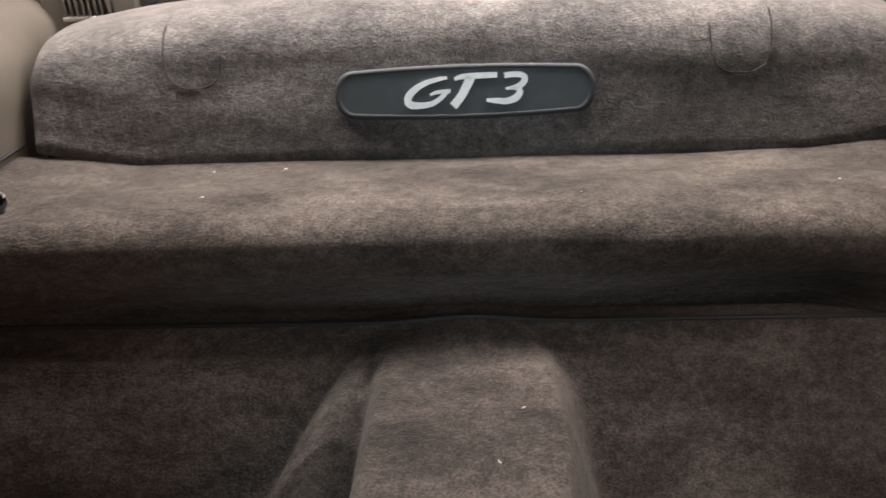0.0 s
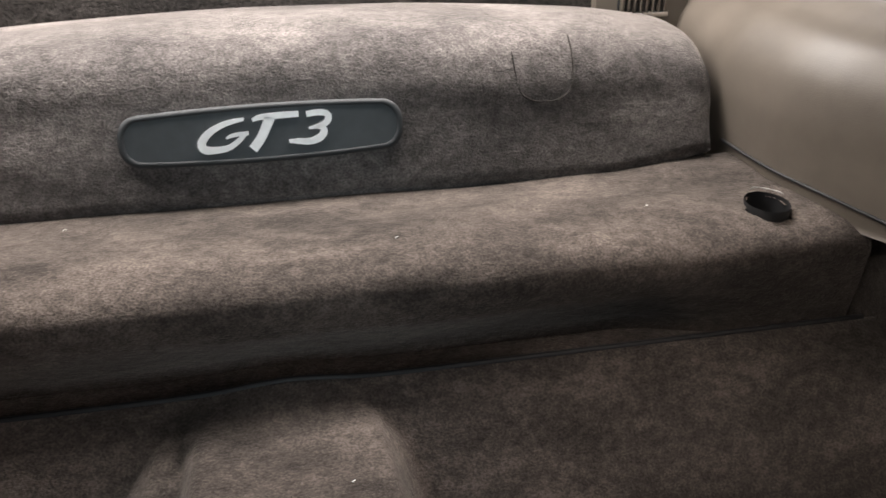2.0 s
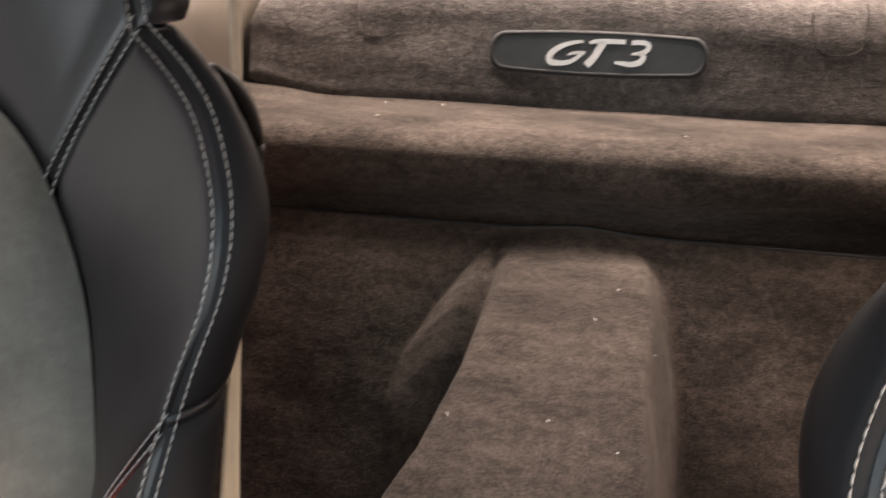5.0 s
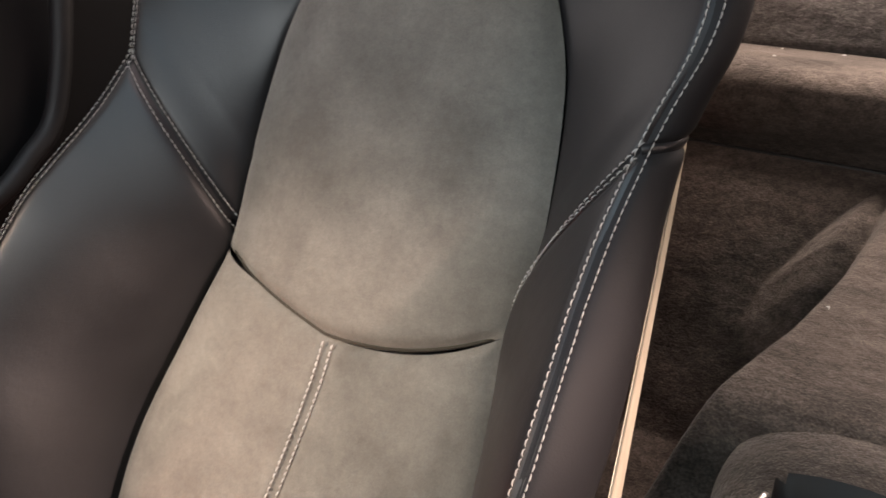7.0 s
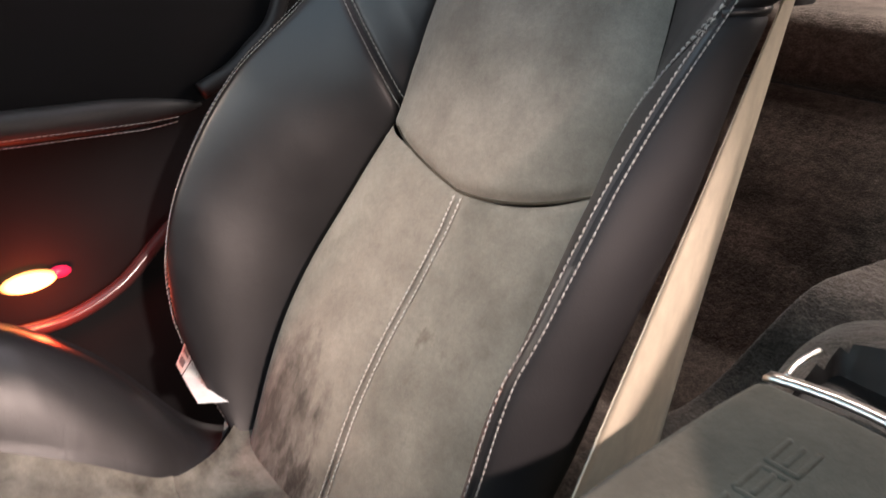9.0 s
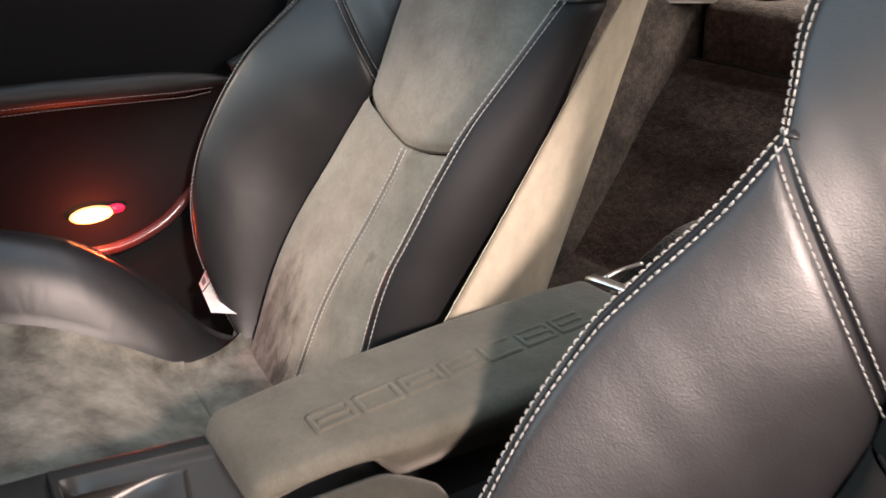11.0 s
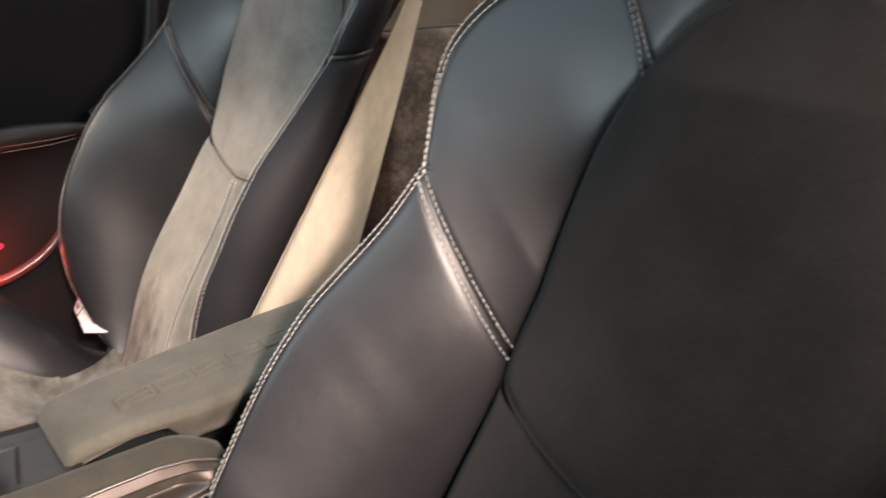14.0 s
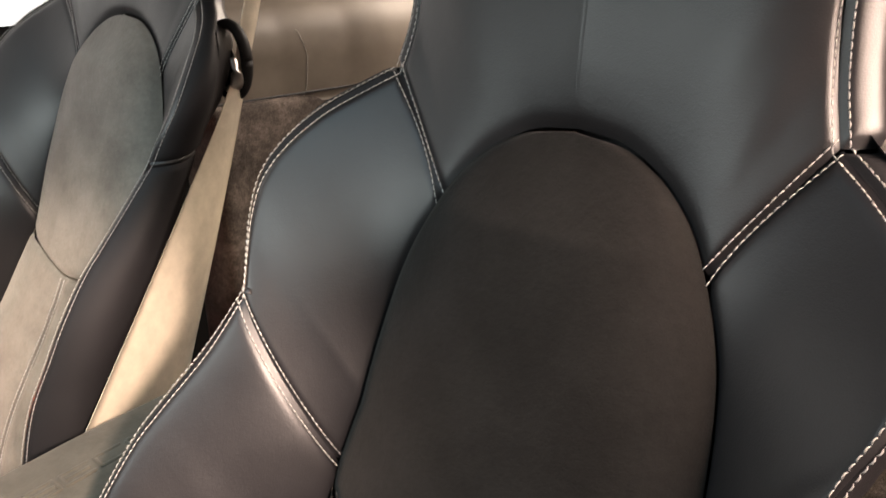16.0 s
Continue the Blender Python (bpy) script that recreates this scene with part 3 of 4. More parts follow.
    tx = np.interp(-y, [0.07, 0.13, 0.20, 0.29, 0.37, 0.60], [0.195, 0.205, 0.220, 0.240, 0.250, 0.255])
    soft = np.hanning(17) / np.hanning(17).sum()
    crease, cz, tz, tx = (np.convolve(np.pad(c, 8, "reflect", reflect_type="odd"), soft, "valid") for c in (crease, cz, tz, tx))
    full_tz = tz
    for sx in (1, -1):
        an = np.linspace(0, 1, 22)[:, None]
        tz = full_tz if not (dirty and sx > 0) else cz + (full_tz - cz) * 0.30
        up = np.sin(an * math.pi / 2)
        G = np.stack([crease + (tx - crease) * (0.5 * an + 0.5 * (1 - np.cos(an * math.pi / 2))), y + 0 * an, cz + (tz - cz) * up], 2)
        G[..., 2] += (0.006 if dirty and sx > 0 else 0.028) * np.sin(an * math.pi) * np.interp(-y, [0.07, 0.12, 0.17, 0.27], [0.0, 0.05, 0.4, 1.0])
        H = np.stack([tx + 0.022 * np.sin(an * 2.2), y + 0 * an, tz - (tz - 0.22) * an ** 1.3], 2)
        fl = sx < 0
        mk = (lambda A: A) if sx > 0 else mirrored
        G, H = mk(G), mk(H)
        cb = part("cushion_bolster", grid_data(puffed(G, "a0 a1", fl, 0.005, 0.006), fl), LEATHER_SOFT, s, "plump black leather cushion bolster" if sx > 0 else "")
        part("cushion_side", grid_data(puffed(H, "a0", fl, 0.004, 0.005), fl), LEATHER, s)
        stitched(cb, [row_at(G, "a1", 0.0045, fl)])
    u = np.linspace(-1, 1, 33)[:, None]
    keep = y <= -0.183
    G = np.stack([u * crease[keep], y[keep] + 0 * u, cz[keep] - 0.012 * (1 - u ** 2)], 2)
    part("cushion_insert", grid_data(puffed(puffed(G, "a0 a1", False, 0.008, 0.008), "v0", False, 0.004, 0.005), False), SUEDE_CUSHION if dirty else SUEDE_SHADED, s, "blotchy grey-beige suede cushion insert" if dirty else "suede cushion insert, shade put into its colour")
    keep = y >= -0.187
    G = np.stack([u * np.maximum(crease[keep], 0.0) * 1.0, y[keep] + 0 * u, cz[keep] - 0.010 * (1 - u ** 2)], 2)
    part("cushion_rear", grid_data(puffed(puffed(G, "a0 a1", False, 0.006, 0.006), "v1", False, 0.004, 0.005), False), SUEDE_CUSHION if dirty else SUEDE_SHADED, s)
    bm = rounded_box(-0.20, 0.20, -0.55, 0.02, 0.13, 0.33, 0.02)
    part("seat_base", bm, PLASTIC, s)
    return s


seat("front_seat", "black leather sports seat with grey-beige suede insert, creased and stained", (-0.350, -0.003, 0.016), True, (SAT_IN, SAT_OUT))
seat("front_seat", "black leather sports seat with clean suede insert, shade in its colour, beside the console", (0.360, -0.095, -0.014), False, (FIRM_OUT, FIRM_IN))

# ---------------------------------------------------------------- rear bench and carpet
REAR_X = 0.022


def rear_backrest():
    t = thing("rear_seat_back", "brown-grey carpeted rear backrest standing behind the shelf", "rear backrest", (REAR_X, 0, 0))
    H = 0.493
    x = np.linspace(-H, H, 110)
    prof = smooth_line([(0.0, 0.0), (0.010, 0.04), (0.022, 0.09), (0.033, 0.132), (0.046, 0.157), (0.068, 0.174), (0.095, 0.183), (0.125, 0.186), (0.17, 0.183)], 60)
    base = np.interp(np.abs(x), [0, 0.30, 0.36, 0.40, 0.45, 0.493], [0.779, 0.776, 0.774, 0.779, 0.789, 0.800])
    h = prof[:, 1] / 0.186
    G = np.empty((110, 60, 3))
    G[..., 0] = x[:, None] * (1 + 0.014 * h[None])
    G[..., 1] = 0.913 + prof[None, :, 0]
    top = 0.951 - 0.022 * (x / 0.42) ** 2 - 0.006 * smoothstep((np.abs(x) - 0.36) / 0.13)
    G[..., 2] = base[:, None] + (top - base)[:, None] * h[None]
    wide = np.exp(-(((H - np.abs(x)) / 0.008)))[:, None]
    e = np.exp(-(((H - np.abs(x)) / 0.030)))[:, None]
    G[..., 1] += 0.003 * e * np.linspace(0.2, 1, 60)[None]
    G[..., 2] -= 0.014 * wide * h[None] ** 4
    wob = np.array([[noise.noise((float(a) * 9, float(b) * 4, 1.3)) for b in h] for a in x])
    G[..., 1] += 0.003 * wob
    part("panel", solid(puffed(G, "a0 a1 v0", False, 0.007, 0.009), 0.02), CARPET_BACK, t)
    for cx in (-0.302, 0.301):
        line = smooth_line([(cx - 0.034, 0, 0.927), (cx - 0.034, 0, 0.905), (cx - 0.029, 0, 0.876), (cx - 0.016, 0, 0.865), (cx, 0, 0.863), (cx + 0.016, 0, 0.865), (cx + 0.029, 0, 0.876),
                            (cx + 0.032, 0, 0.905), (cx + 0.032, 0, 0.925)], 60)
        crown = 0.951 - 0.024 * (cx / 0.42) ** 2 - 0.776
        line[:, 1] = 0.913 + np.interp((line[:, 2] - 0.776) / crown * 0.186, prof[:, 1], prof[:, 0]) - 0.0014
        part("flap_seam", tube(line, 0.0009, 6), CARPET_DARK, t, "sewn outline of a flap")
    return t


rear_backrest()


def badge():
    t = thing("badge", "dark grey oblong badge with white lettering on the carpeted backrest", "badge", (0.022, 0.927, 0.8535))
    t.scale = (1.02, 1.0, 1.10)
    t.rotation_euler = (radians(-14), radians(-0.3), 0)

    def outline(w, h, bow, r, n=14):
        pts = []
        for k in range(4):
            sx, sz = ((1, 1), (-1, 1), (-1, -1), (1, -1))[k]
            for q in range(n):
                an = math.pi / 2 * (k + q / (n - 1))
                pts.append((sx * (w - r) + r * math.cos(an), sz * (h - r) + r * math.sin(an)))
            nx, nz = ((-1, 1), (-1, -1), (1, -1), (1, 1))[k]
            if k in (0, 2):
                for q in range(1, 16):
                    f = q / 16
                    pts.append(((w - r) * (1 - 2 * f) * (1 if k == 0 else -1), (1 if k == 0 else -1) * h))
        return [(x, z * (1 + bow * (1 - (x / w) ** 2) / h)) for x, z in pts]

    def ring(o, y):
        return [(x, y, z) for x, z in o]

    o0, o1, o2 = outline(0.140, 0.0225, 0.0045, 0.019), outline(0.137, 0.0200, 0.0045, 0.017), outline(0.1335, 0.0175, 0.0045, 0.015)
    part("rim", loft([ring(o0, 0.010), ring(o0, -0.0005), ring(o1, -0.0028), ring(o2, -0.0024), ring(o2, 0.0)], False), BADGE_RIM, t, "dark grey moulded rim")
    part("plate", loft([ring(o2, 0.004), ring(o2, -0.0015)]), BADGE, t, "matt blue-grey plate", smooth=False)

    def stroke(pts, widths, n=40):
        """A flat pen stroke of varying width with blunt ends."""
        c = smooth_line([(x, z, w * 1.12) for (x, z), w in zip(pts, widths)], n)
        d = np.gradient(c[:, :2], axis=0)
        d /= np.linalg.norm(d, axis=1, keepdims=True)
        nrm = np.stack([-d[:, 1], d[:, 0]], 1)
        a, b = c[:, :2] + nrm * c[:, 2:3], c[:, :2] - nrm * c[:, 2:3]
        secs = []
        for p, q in zip(a, b):
            secs.append([(p[0], -0.0032, p[1]), (q[0], -0.0032, q[1]), (q[0], -0.001, q[1]), (p[0], -0.001, p[1])])
        return loft(secs)

    # three slanted characters, drawn with a broad pen: units of 1/1000
    k = 0.000207
    def px(pts):
        return [((x - 775) * k, (220 - z) * k) for x, z in pts]

    one = join_data(stroke(px([(688, 152), (640, 158), (575, 174), (515, 205), (480, 245), (492, 274), (540, 280), (600, 274), (648, 250), (688, 216)]),
                           [0.0012, 0.0019, 0.0024, 0.0031, 0.0036, 0.0035, 0.0028, 0.0024, 0.0022, 0.0020]),
                    stroke(px([(596, 232), (620, 222), (655, 217), (704, 215)]), [0.0008, 0.0015, 0.0017, 0.0016]))
    two = join_data(stroke(px([(726, 160), (760, 150), (830, 147), (948, 146)]), [0.0013, 0.0022, 0.0026, 0.0024]),
                    stroke(px([(812, 152), (790, 190), (760, 240), (716, 288)]), [0.0044, 0.0042, 0.0040, 0.0040]))
    three = join_data(stroke(px([(984, 150), (1030, 146), (1072, 150), (1090, 168), (1076, 192), (1040, 206), (990, 213)]), [0.0024, 0.0025, 0.0026, 0.0030, 0.0028, 0.0020, 0.0010]),
                      stroke(px([(1020, 209), (1055, 214), (1062, 232), (1040, 258), (990, 272), (940, 268), (890, 264)]), [0.0012, 0.0024, 0.0032, 0.0032, 0.0027, 0.0023, 0.0014]))
    for d in (one, two, three):
        part("letter", d, WHITE, t, "white raised character" if d is one else "", smooth=False)
    return t


badge()


def rear_shelf():
    """The padded ledge in front of the backrest, with a belt opening cut at each end."""
    t = thing("rear_shelf", "brown-grey carpeted rear shelf with rough-cut belt openings", "rear shelf", (REAR_X, 0, 0))
    H = 0.595
    x = np.concatenate([np.linspace(-H, -0.46, 50), np.linspace(-0.45, 0.45, 110), np.linspace(0.46, H, 50)])
    nx, nf = len(x), 90
    prof = smooth_line([(0.935, 0.779), (0.88, 0.782), (0.83, 0.783), (0.79, 0.781), (0.762, 0.774), (0.746, 0.760), (0.743, 0.744), (0.751, 0.722), (0.766, 0.702), (0.781, 0.684), (0.797, 0.664), (0.806, 0.64)], nf)
    f = np.linspace(0, 1, nf)
    G = np.empty((nx, nf, 3))
    lift = np.interp(np.abs(x), [0, 0.38, 0.44, 0.58], [0, 0, 0.008, 0.016])
    G[..., 0] = x[:, None]
    upright = smoothstep((np.abs(x) - 0.32) / 0.20)[:, None]
    straight = np.where(prof[:, 1] < 0.744, np.interp(prof[:, 1], [0.64, 0.70, 0.744], [0.760, 0.748, 0.743]), prof[:, 0])
    straight = np.where(prof[:, 0] > 0.81, prof[:, 0], straight)
    G[..., 1] = prof[None, :, 0] * (1 - upright) + straight[None] * upright
    G[..., 2] = prof[None, :, 1] + lift[:, None] * smoothstep(1 - f * 3)[None]
    e = np.exp(-(((H - np.abs(x)) / 0.007) ** 2))[:, None]
    G[..., 1] += 0.009 * e * smoothstep(f * 2 - 0.5)[None]
    hump = np.exp(-(((x - 0.003) / 0.05) ** 2))[:, None]
    G[..., 2] += 0.006 * hump * smoothstep(f * 4 - 3)[None]
    wob = np.array([[noise.noise((float(a) * 6, float(b) * 9, 0.3)) for b in f] for a in x])
    G[..., 2] += 0.0025 * wob
    G = puffed(G, "v0 a0 a1", True, 0.005, 0.007)
    verts, faces = grid_data(G, True)
    keep = []
    for q in faces:
        c = sum((Vector(verts[k]) for k in q), Vector()) / 4
        ax = abs(c.x) - 0.496
        ang = math.atan2(c.y - 0.797, ax)
        r = math.hypot(ax / 0.021, (c.y - 0.797) / 0.026) * (1 + 0.10 * math.sin(3 * ang + 0.6) + 0.06 * math.sin(7 * ang))
        if r > 1.0 or c.z < 0.77:
            keep.append(q)
    part("ledge", (verts, keep), CARPET, t)
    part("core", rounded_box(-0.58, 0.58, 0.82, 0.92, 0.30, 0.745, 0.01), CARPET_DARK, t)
    for sx in (1, -1):
        an = np.linspace(0, 2 * math.pi, 28)
        ring = [(0.496 * sx + 0.0215 * math.cos(a), 0.797 + 0.0265 * math.sin(a)) for a in an[:-1]]
        part("opening", loft([[(a, b, 0.787) for a, b in ring], [(a, b, 0.755) for a, b in ring]][::-1], False), RUBBER, t, "dark opening under cut carpet")
        part("opening_floor", loft([[(a, b, 0.757) for a, b in ring], [(a, b, 0.753) for a, b in ring]]), RUBBER, t)
        edge = [(0.496 * sx + 0.0205 * math.cos(a), 0.797 + 0.0255 * math.sin(a) * (1 + 0.05 * math.sin(5 * a)), 0.7915) for a in np.linspace(0.2, 1.9, 16)]
        part("torn_edge", tube(edge, np.abs(np.sin(np.linspace(0, 9, 16))) * 0.0007 + 0.0002, 5), THREAD, t, "frayed pale carpet edge")
    return t


rear_shelf()


def tunnel_height(x, y):
    """Height of the moulded carpet below the shelf: two footwells with the tunnel between."""
    mid = 0.024
    left = np.interp(y, [0.0, 0.115, 0.175, 0.235, 0.34, 0.48, 0.62, 0.68, 0.72], [0.235, 0.205, 0.186, 0.166, 0.136, 0.114, 0.104, 0.098, 0.085])
    right = np.interp(y, [0.0, 0.20, 0.26, 0.32, 0.46, 0.60, 0.68, 0.72], [0.150, 0.122, 0.109, 0.094, 0.092, 0.104, 0.094, 0.070])
    top = np.interp(y, [-0.1, 0.05, 0.155, 0.215, 0.45, 0.6, 0.68, 0.71, 0.735], [0.58, 0.605, 0.618, 0.630, 0.645, 0.657, 0.660, 0.663, 0.674])
    well = np.interp(y, [-0.1, 0.40, 0.52, 0.60, 0.66, 0.705, 0.735], [0.26, 0.28, 0.36, 0.48, 0.585, 0.650, 0.674])
    top = top - 0.07 * (1 - smoothstep((y - 0.10) / 0.14))
    d = np.abs(x - mid)
    half = np.where(x > mid, right, left)
    w = smoothstep(1 - (d - half * 0.78) / (0.040 + 0.10 * np.clip(top - well, 0, 0.4)))
    z = well + (np.maximum(top, well) - well) * w
    # a moulded fold beside the tunnel, falling away from the shelf
    fold_x = np.interp(y, [0.52, 0.57, 0.62, 0.69, 0.72], [-0.124, -0.114, -0.102, -0.086, -0.079])
    fold_z = np.interp(y, [0.52, 0.57, 0.60, 0.63, 0.66, 0.69, 0.72], [0.38, 0.505, 0.575, 0.618, 0.638, 0.650, 0.660])
    fold = fold_z - 1.3 * (np.sqrt((x - fold_x) ** 2 + 0.016 ** 2) - 0.016)
    z = np.maximum(z, np.where(y < 0.72, fold, 0.0))
    lip = np.exp(-(((x - 0.025) / 0.055) ** 2)) * smoothstep((y - 0.70) / 0.03)
    return z + 0.007 * lip


def rear_floor():
    x = np.linspace(-0.70, 0.73, 320)
    y = np.concatenate([np.linspace(-0.1, 0.5, 130), np.linspace(0.51, 0.734, 70), [0.737, 0.740, 0.744, 0.750, 0.758, 0.780, 0.80]])
    X, Y = np.meshgrid(x, y, indexing="ij")
    Z = tunnel_height(X, Y)
    wob = np.array([[noise.noise((a * 7, b * 7, 0.0)) for b in y] for a in x])
    Z = Z - 0.022 * np.clip((Y - 0.7345) / 0.014, 0, 1) ** 2
    G = np.stack([X, Y, Z + 0.005 * wob * smoothstep((0.738 - Y) / 0.05)], 2)
    ob = part("floor", grid_data(G, False), CARPET, None)
    return tagged(ob, "brown-grey moulded carpet over rear footwells and tunnel", "carpet floor", kind="structure")


rear_floor()
# Dark tube along the floor's lip, standing in for the shadow under the shelf.
xs = np.linspace(-0.572, 0.612, 120)
gap_shade = np.stack([xs, np.full(120, 0.7385), tunnel_height(xs, np.full(120, 0.735)) - 0.0006], 1)
tagged(part("trim", tube(gap_shade, 0.0034, 6), RUBBER), "dark strip drawn for the shadow gap where the floor carpet tucks under the shelf", "trim", kind="structure")
for sx in (1, -1):
    ob = part("wall_carpet", rounded_box(REAR_X + sx * 0.665 - 0.062, REAR_X + sx * 0.665 + 0.062, 0.44, 0.90, 0.2, 0.782, 0.022, 5), CARPET)
    tagged(ob, "brown-grey carpeted wheel arch side beside the shelf", "wall", kind="structure")
    # Black tube draws the shade in the gap between panel and carpet.
    line = smooth_line([(REAR_X + sx * a, b, c) for a, b, c in ((0.514, 0.935, 0.803), (0.528, 0.856, 0.798), (0.546, 0.80, 0.795), (0.564, 0.76, 0.791), (0.582, 0.72, 0.787), (0.612, 0.62, 0.784), (0.645, 0.40, 0.784))], 40)
    ob = part("trim", tube(line, 0.0020, 8), RUBBER)
    tagged(ob, "dark strip drawn for the shaded gap along the quarter panel's foot", "trim", kind="structure")


def side_trim(sx, name):
    """Leather-covered quarter panel beside the rear shelf."""
    y = np.linspace(0.36, 1.16, 80)
    prof = smooth_line([(0.012, 0.765), (0.008, 0.79), (0.004, 0.83), (0.0, 0.87), (0.006, 0.91), (0.030, 0.938), (0.07, 0.955), (0.11, 0.99), (0.12, 1.08), (0.11, 1.30)], 70)
    base = np.interp(y, [0.36, 0.60, 0.723, 0.759, 0.798, 0.856, 0.942, 1.02, 1.16], [0.645, 0.615, 0.576, 0.558, 0.540, 0.522, 0.508, 0.515, 0.530])
    G = np.empty((80, 70, 3))
    G[..., 0] = REAR_X + sx * (base[:, None] + prof[None, :, 0])
    G[..., 1] = y[:, None]
    G[..., 2] = prof[None, :, 1]
    ob = part(name, solid(G, 0.02, sx > 0), LEATHER_PANEL, None)
    tagged(ob, "taupe leather quarter panel with a soft shoulder", "wall", kind="structure")
    if sx < 0:
        zs = np.linspace(0.775, 0.90, 60)
        ys = np.interp(zs, [0.75, 0.80, 0.853, 0.896, 0.913], [0.635, 0.645, 0.646, 0.632, 0.61])
        xs = REAR_X + sx * (np.interp(ys, y, base) + np.interp(zs, prof[:, 1], prof[:, 0])) + 0.001
        P = np.stack([xs, ys, zs], 1)
        part("stitching", stitches(P, np.tile((1.0, 0, 0), (60, 1)), 0.006, 0.8, 0.0008), THREAD, ob, "pale thread seam on the panel")
    return ob


side_trim(1, "wall_right")
side_trim(-1, "wall_left")


def vent(cx):
    t = thing("air_vent", "slatted air vent with pale lower rim behind the backrest", "vent", (cx, 1.10, 0.930), group="rear air vents")
    part("surround", rounded_box(-0.062, 0.062, 0.006, 0.03, -0.12, 0.16, 0.003), LEATHER_PANEL, t, "taupe vent surround")
    part("rim", rounded_box(-0.032, 0.032, -0.006, 0.004, -0.020, -0.014, 0.002), CHROME, t, "pale satin rim")
    part("backing", rounded_box(-0.032, 0.032, 0.004, 0.008, -0.016, 0.04, 0.002), RUBBER, t)
    for k in range(8):
        part("slat", rounded_box(-0.030 + k * 0.008, -0.0265 + k * 0.008, -0.005, 0.004, -0.015, 0.04, 0.001, 1), LEATHER_PANEL, t)
    return t


vent(0.497)
vent(-0.458)

def lint():
    """Pale fibres and crumbs lying on the carpet of the tunnel and shelf."""
    rng = random.Random(5)
    items = []
    for k in range(11):
        if k < 6:
            x, y = rng.uniform(-0.07, 0.12), rng.uniform(0.30, 0.64)
            z = float(tunnel_height(np.array(x), np.array(y))) + 0.005
        else:
            x, y, z = rng.uniform(-0.45, 0.5), rng.uniform(0.79, 0.89), 0.7835
        an, ln = rng.uniform(0, 6.28), rng.uniform(0.001, 0.0028)
        p = np.array([(x, y, z), (x + ln * math.cos(an), y + ln * math.sin(an), z + 0.001), (x + 1.7 * ln * math.cos(an + 0.4), y + 1.7 * ln * math.sin(an + 0.4), z)])
        items.append(tube(p, 0.00045, 5))
    ob = part("carpet_lint", join_data(*items), PAPER)
    tagged(ob, "pale lint fibres lying on the brown carpet", "lint", kind="stuff")


lint()

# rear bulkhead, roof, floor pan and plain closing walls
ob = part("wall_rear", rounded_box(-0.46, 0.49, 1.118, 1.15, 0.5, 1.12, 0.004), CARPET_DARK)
tagged(ob, "dark carpeted bulkhead behind the rear backrest", "wall", kind="structure")
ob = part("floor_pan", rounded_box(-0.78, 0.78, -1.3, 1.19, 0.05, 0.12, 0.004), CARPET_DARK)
tagged(ob, "dark carpeted floor pan", "floor", kind="structure")
ob = part("ceiling", rounded_box(-0.80, 0.80, -0.75, 1.3, 1.32, 1.35, 0.004), HEADLINER)
tagged(ob, "grey cloth roof lining", "ceiling", kind="structure")
ob = part("wall_front", rounded_box(-0.80, 0.80, -1.32, -1.28, 0.05, 0.95, 0.004), PLASTIC)
tagged(ob, "dark dashboard wall", "wall", kind="structure")
ob = part("wall_door_right", rounded_box(0.76, 0.80, -1.3, 0.40, 0.05, 0.88, 0.004), LEATHER)
tagged(ob, "black leather door wall", "wall", kind="structure")

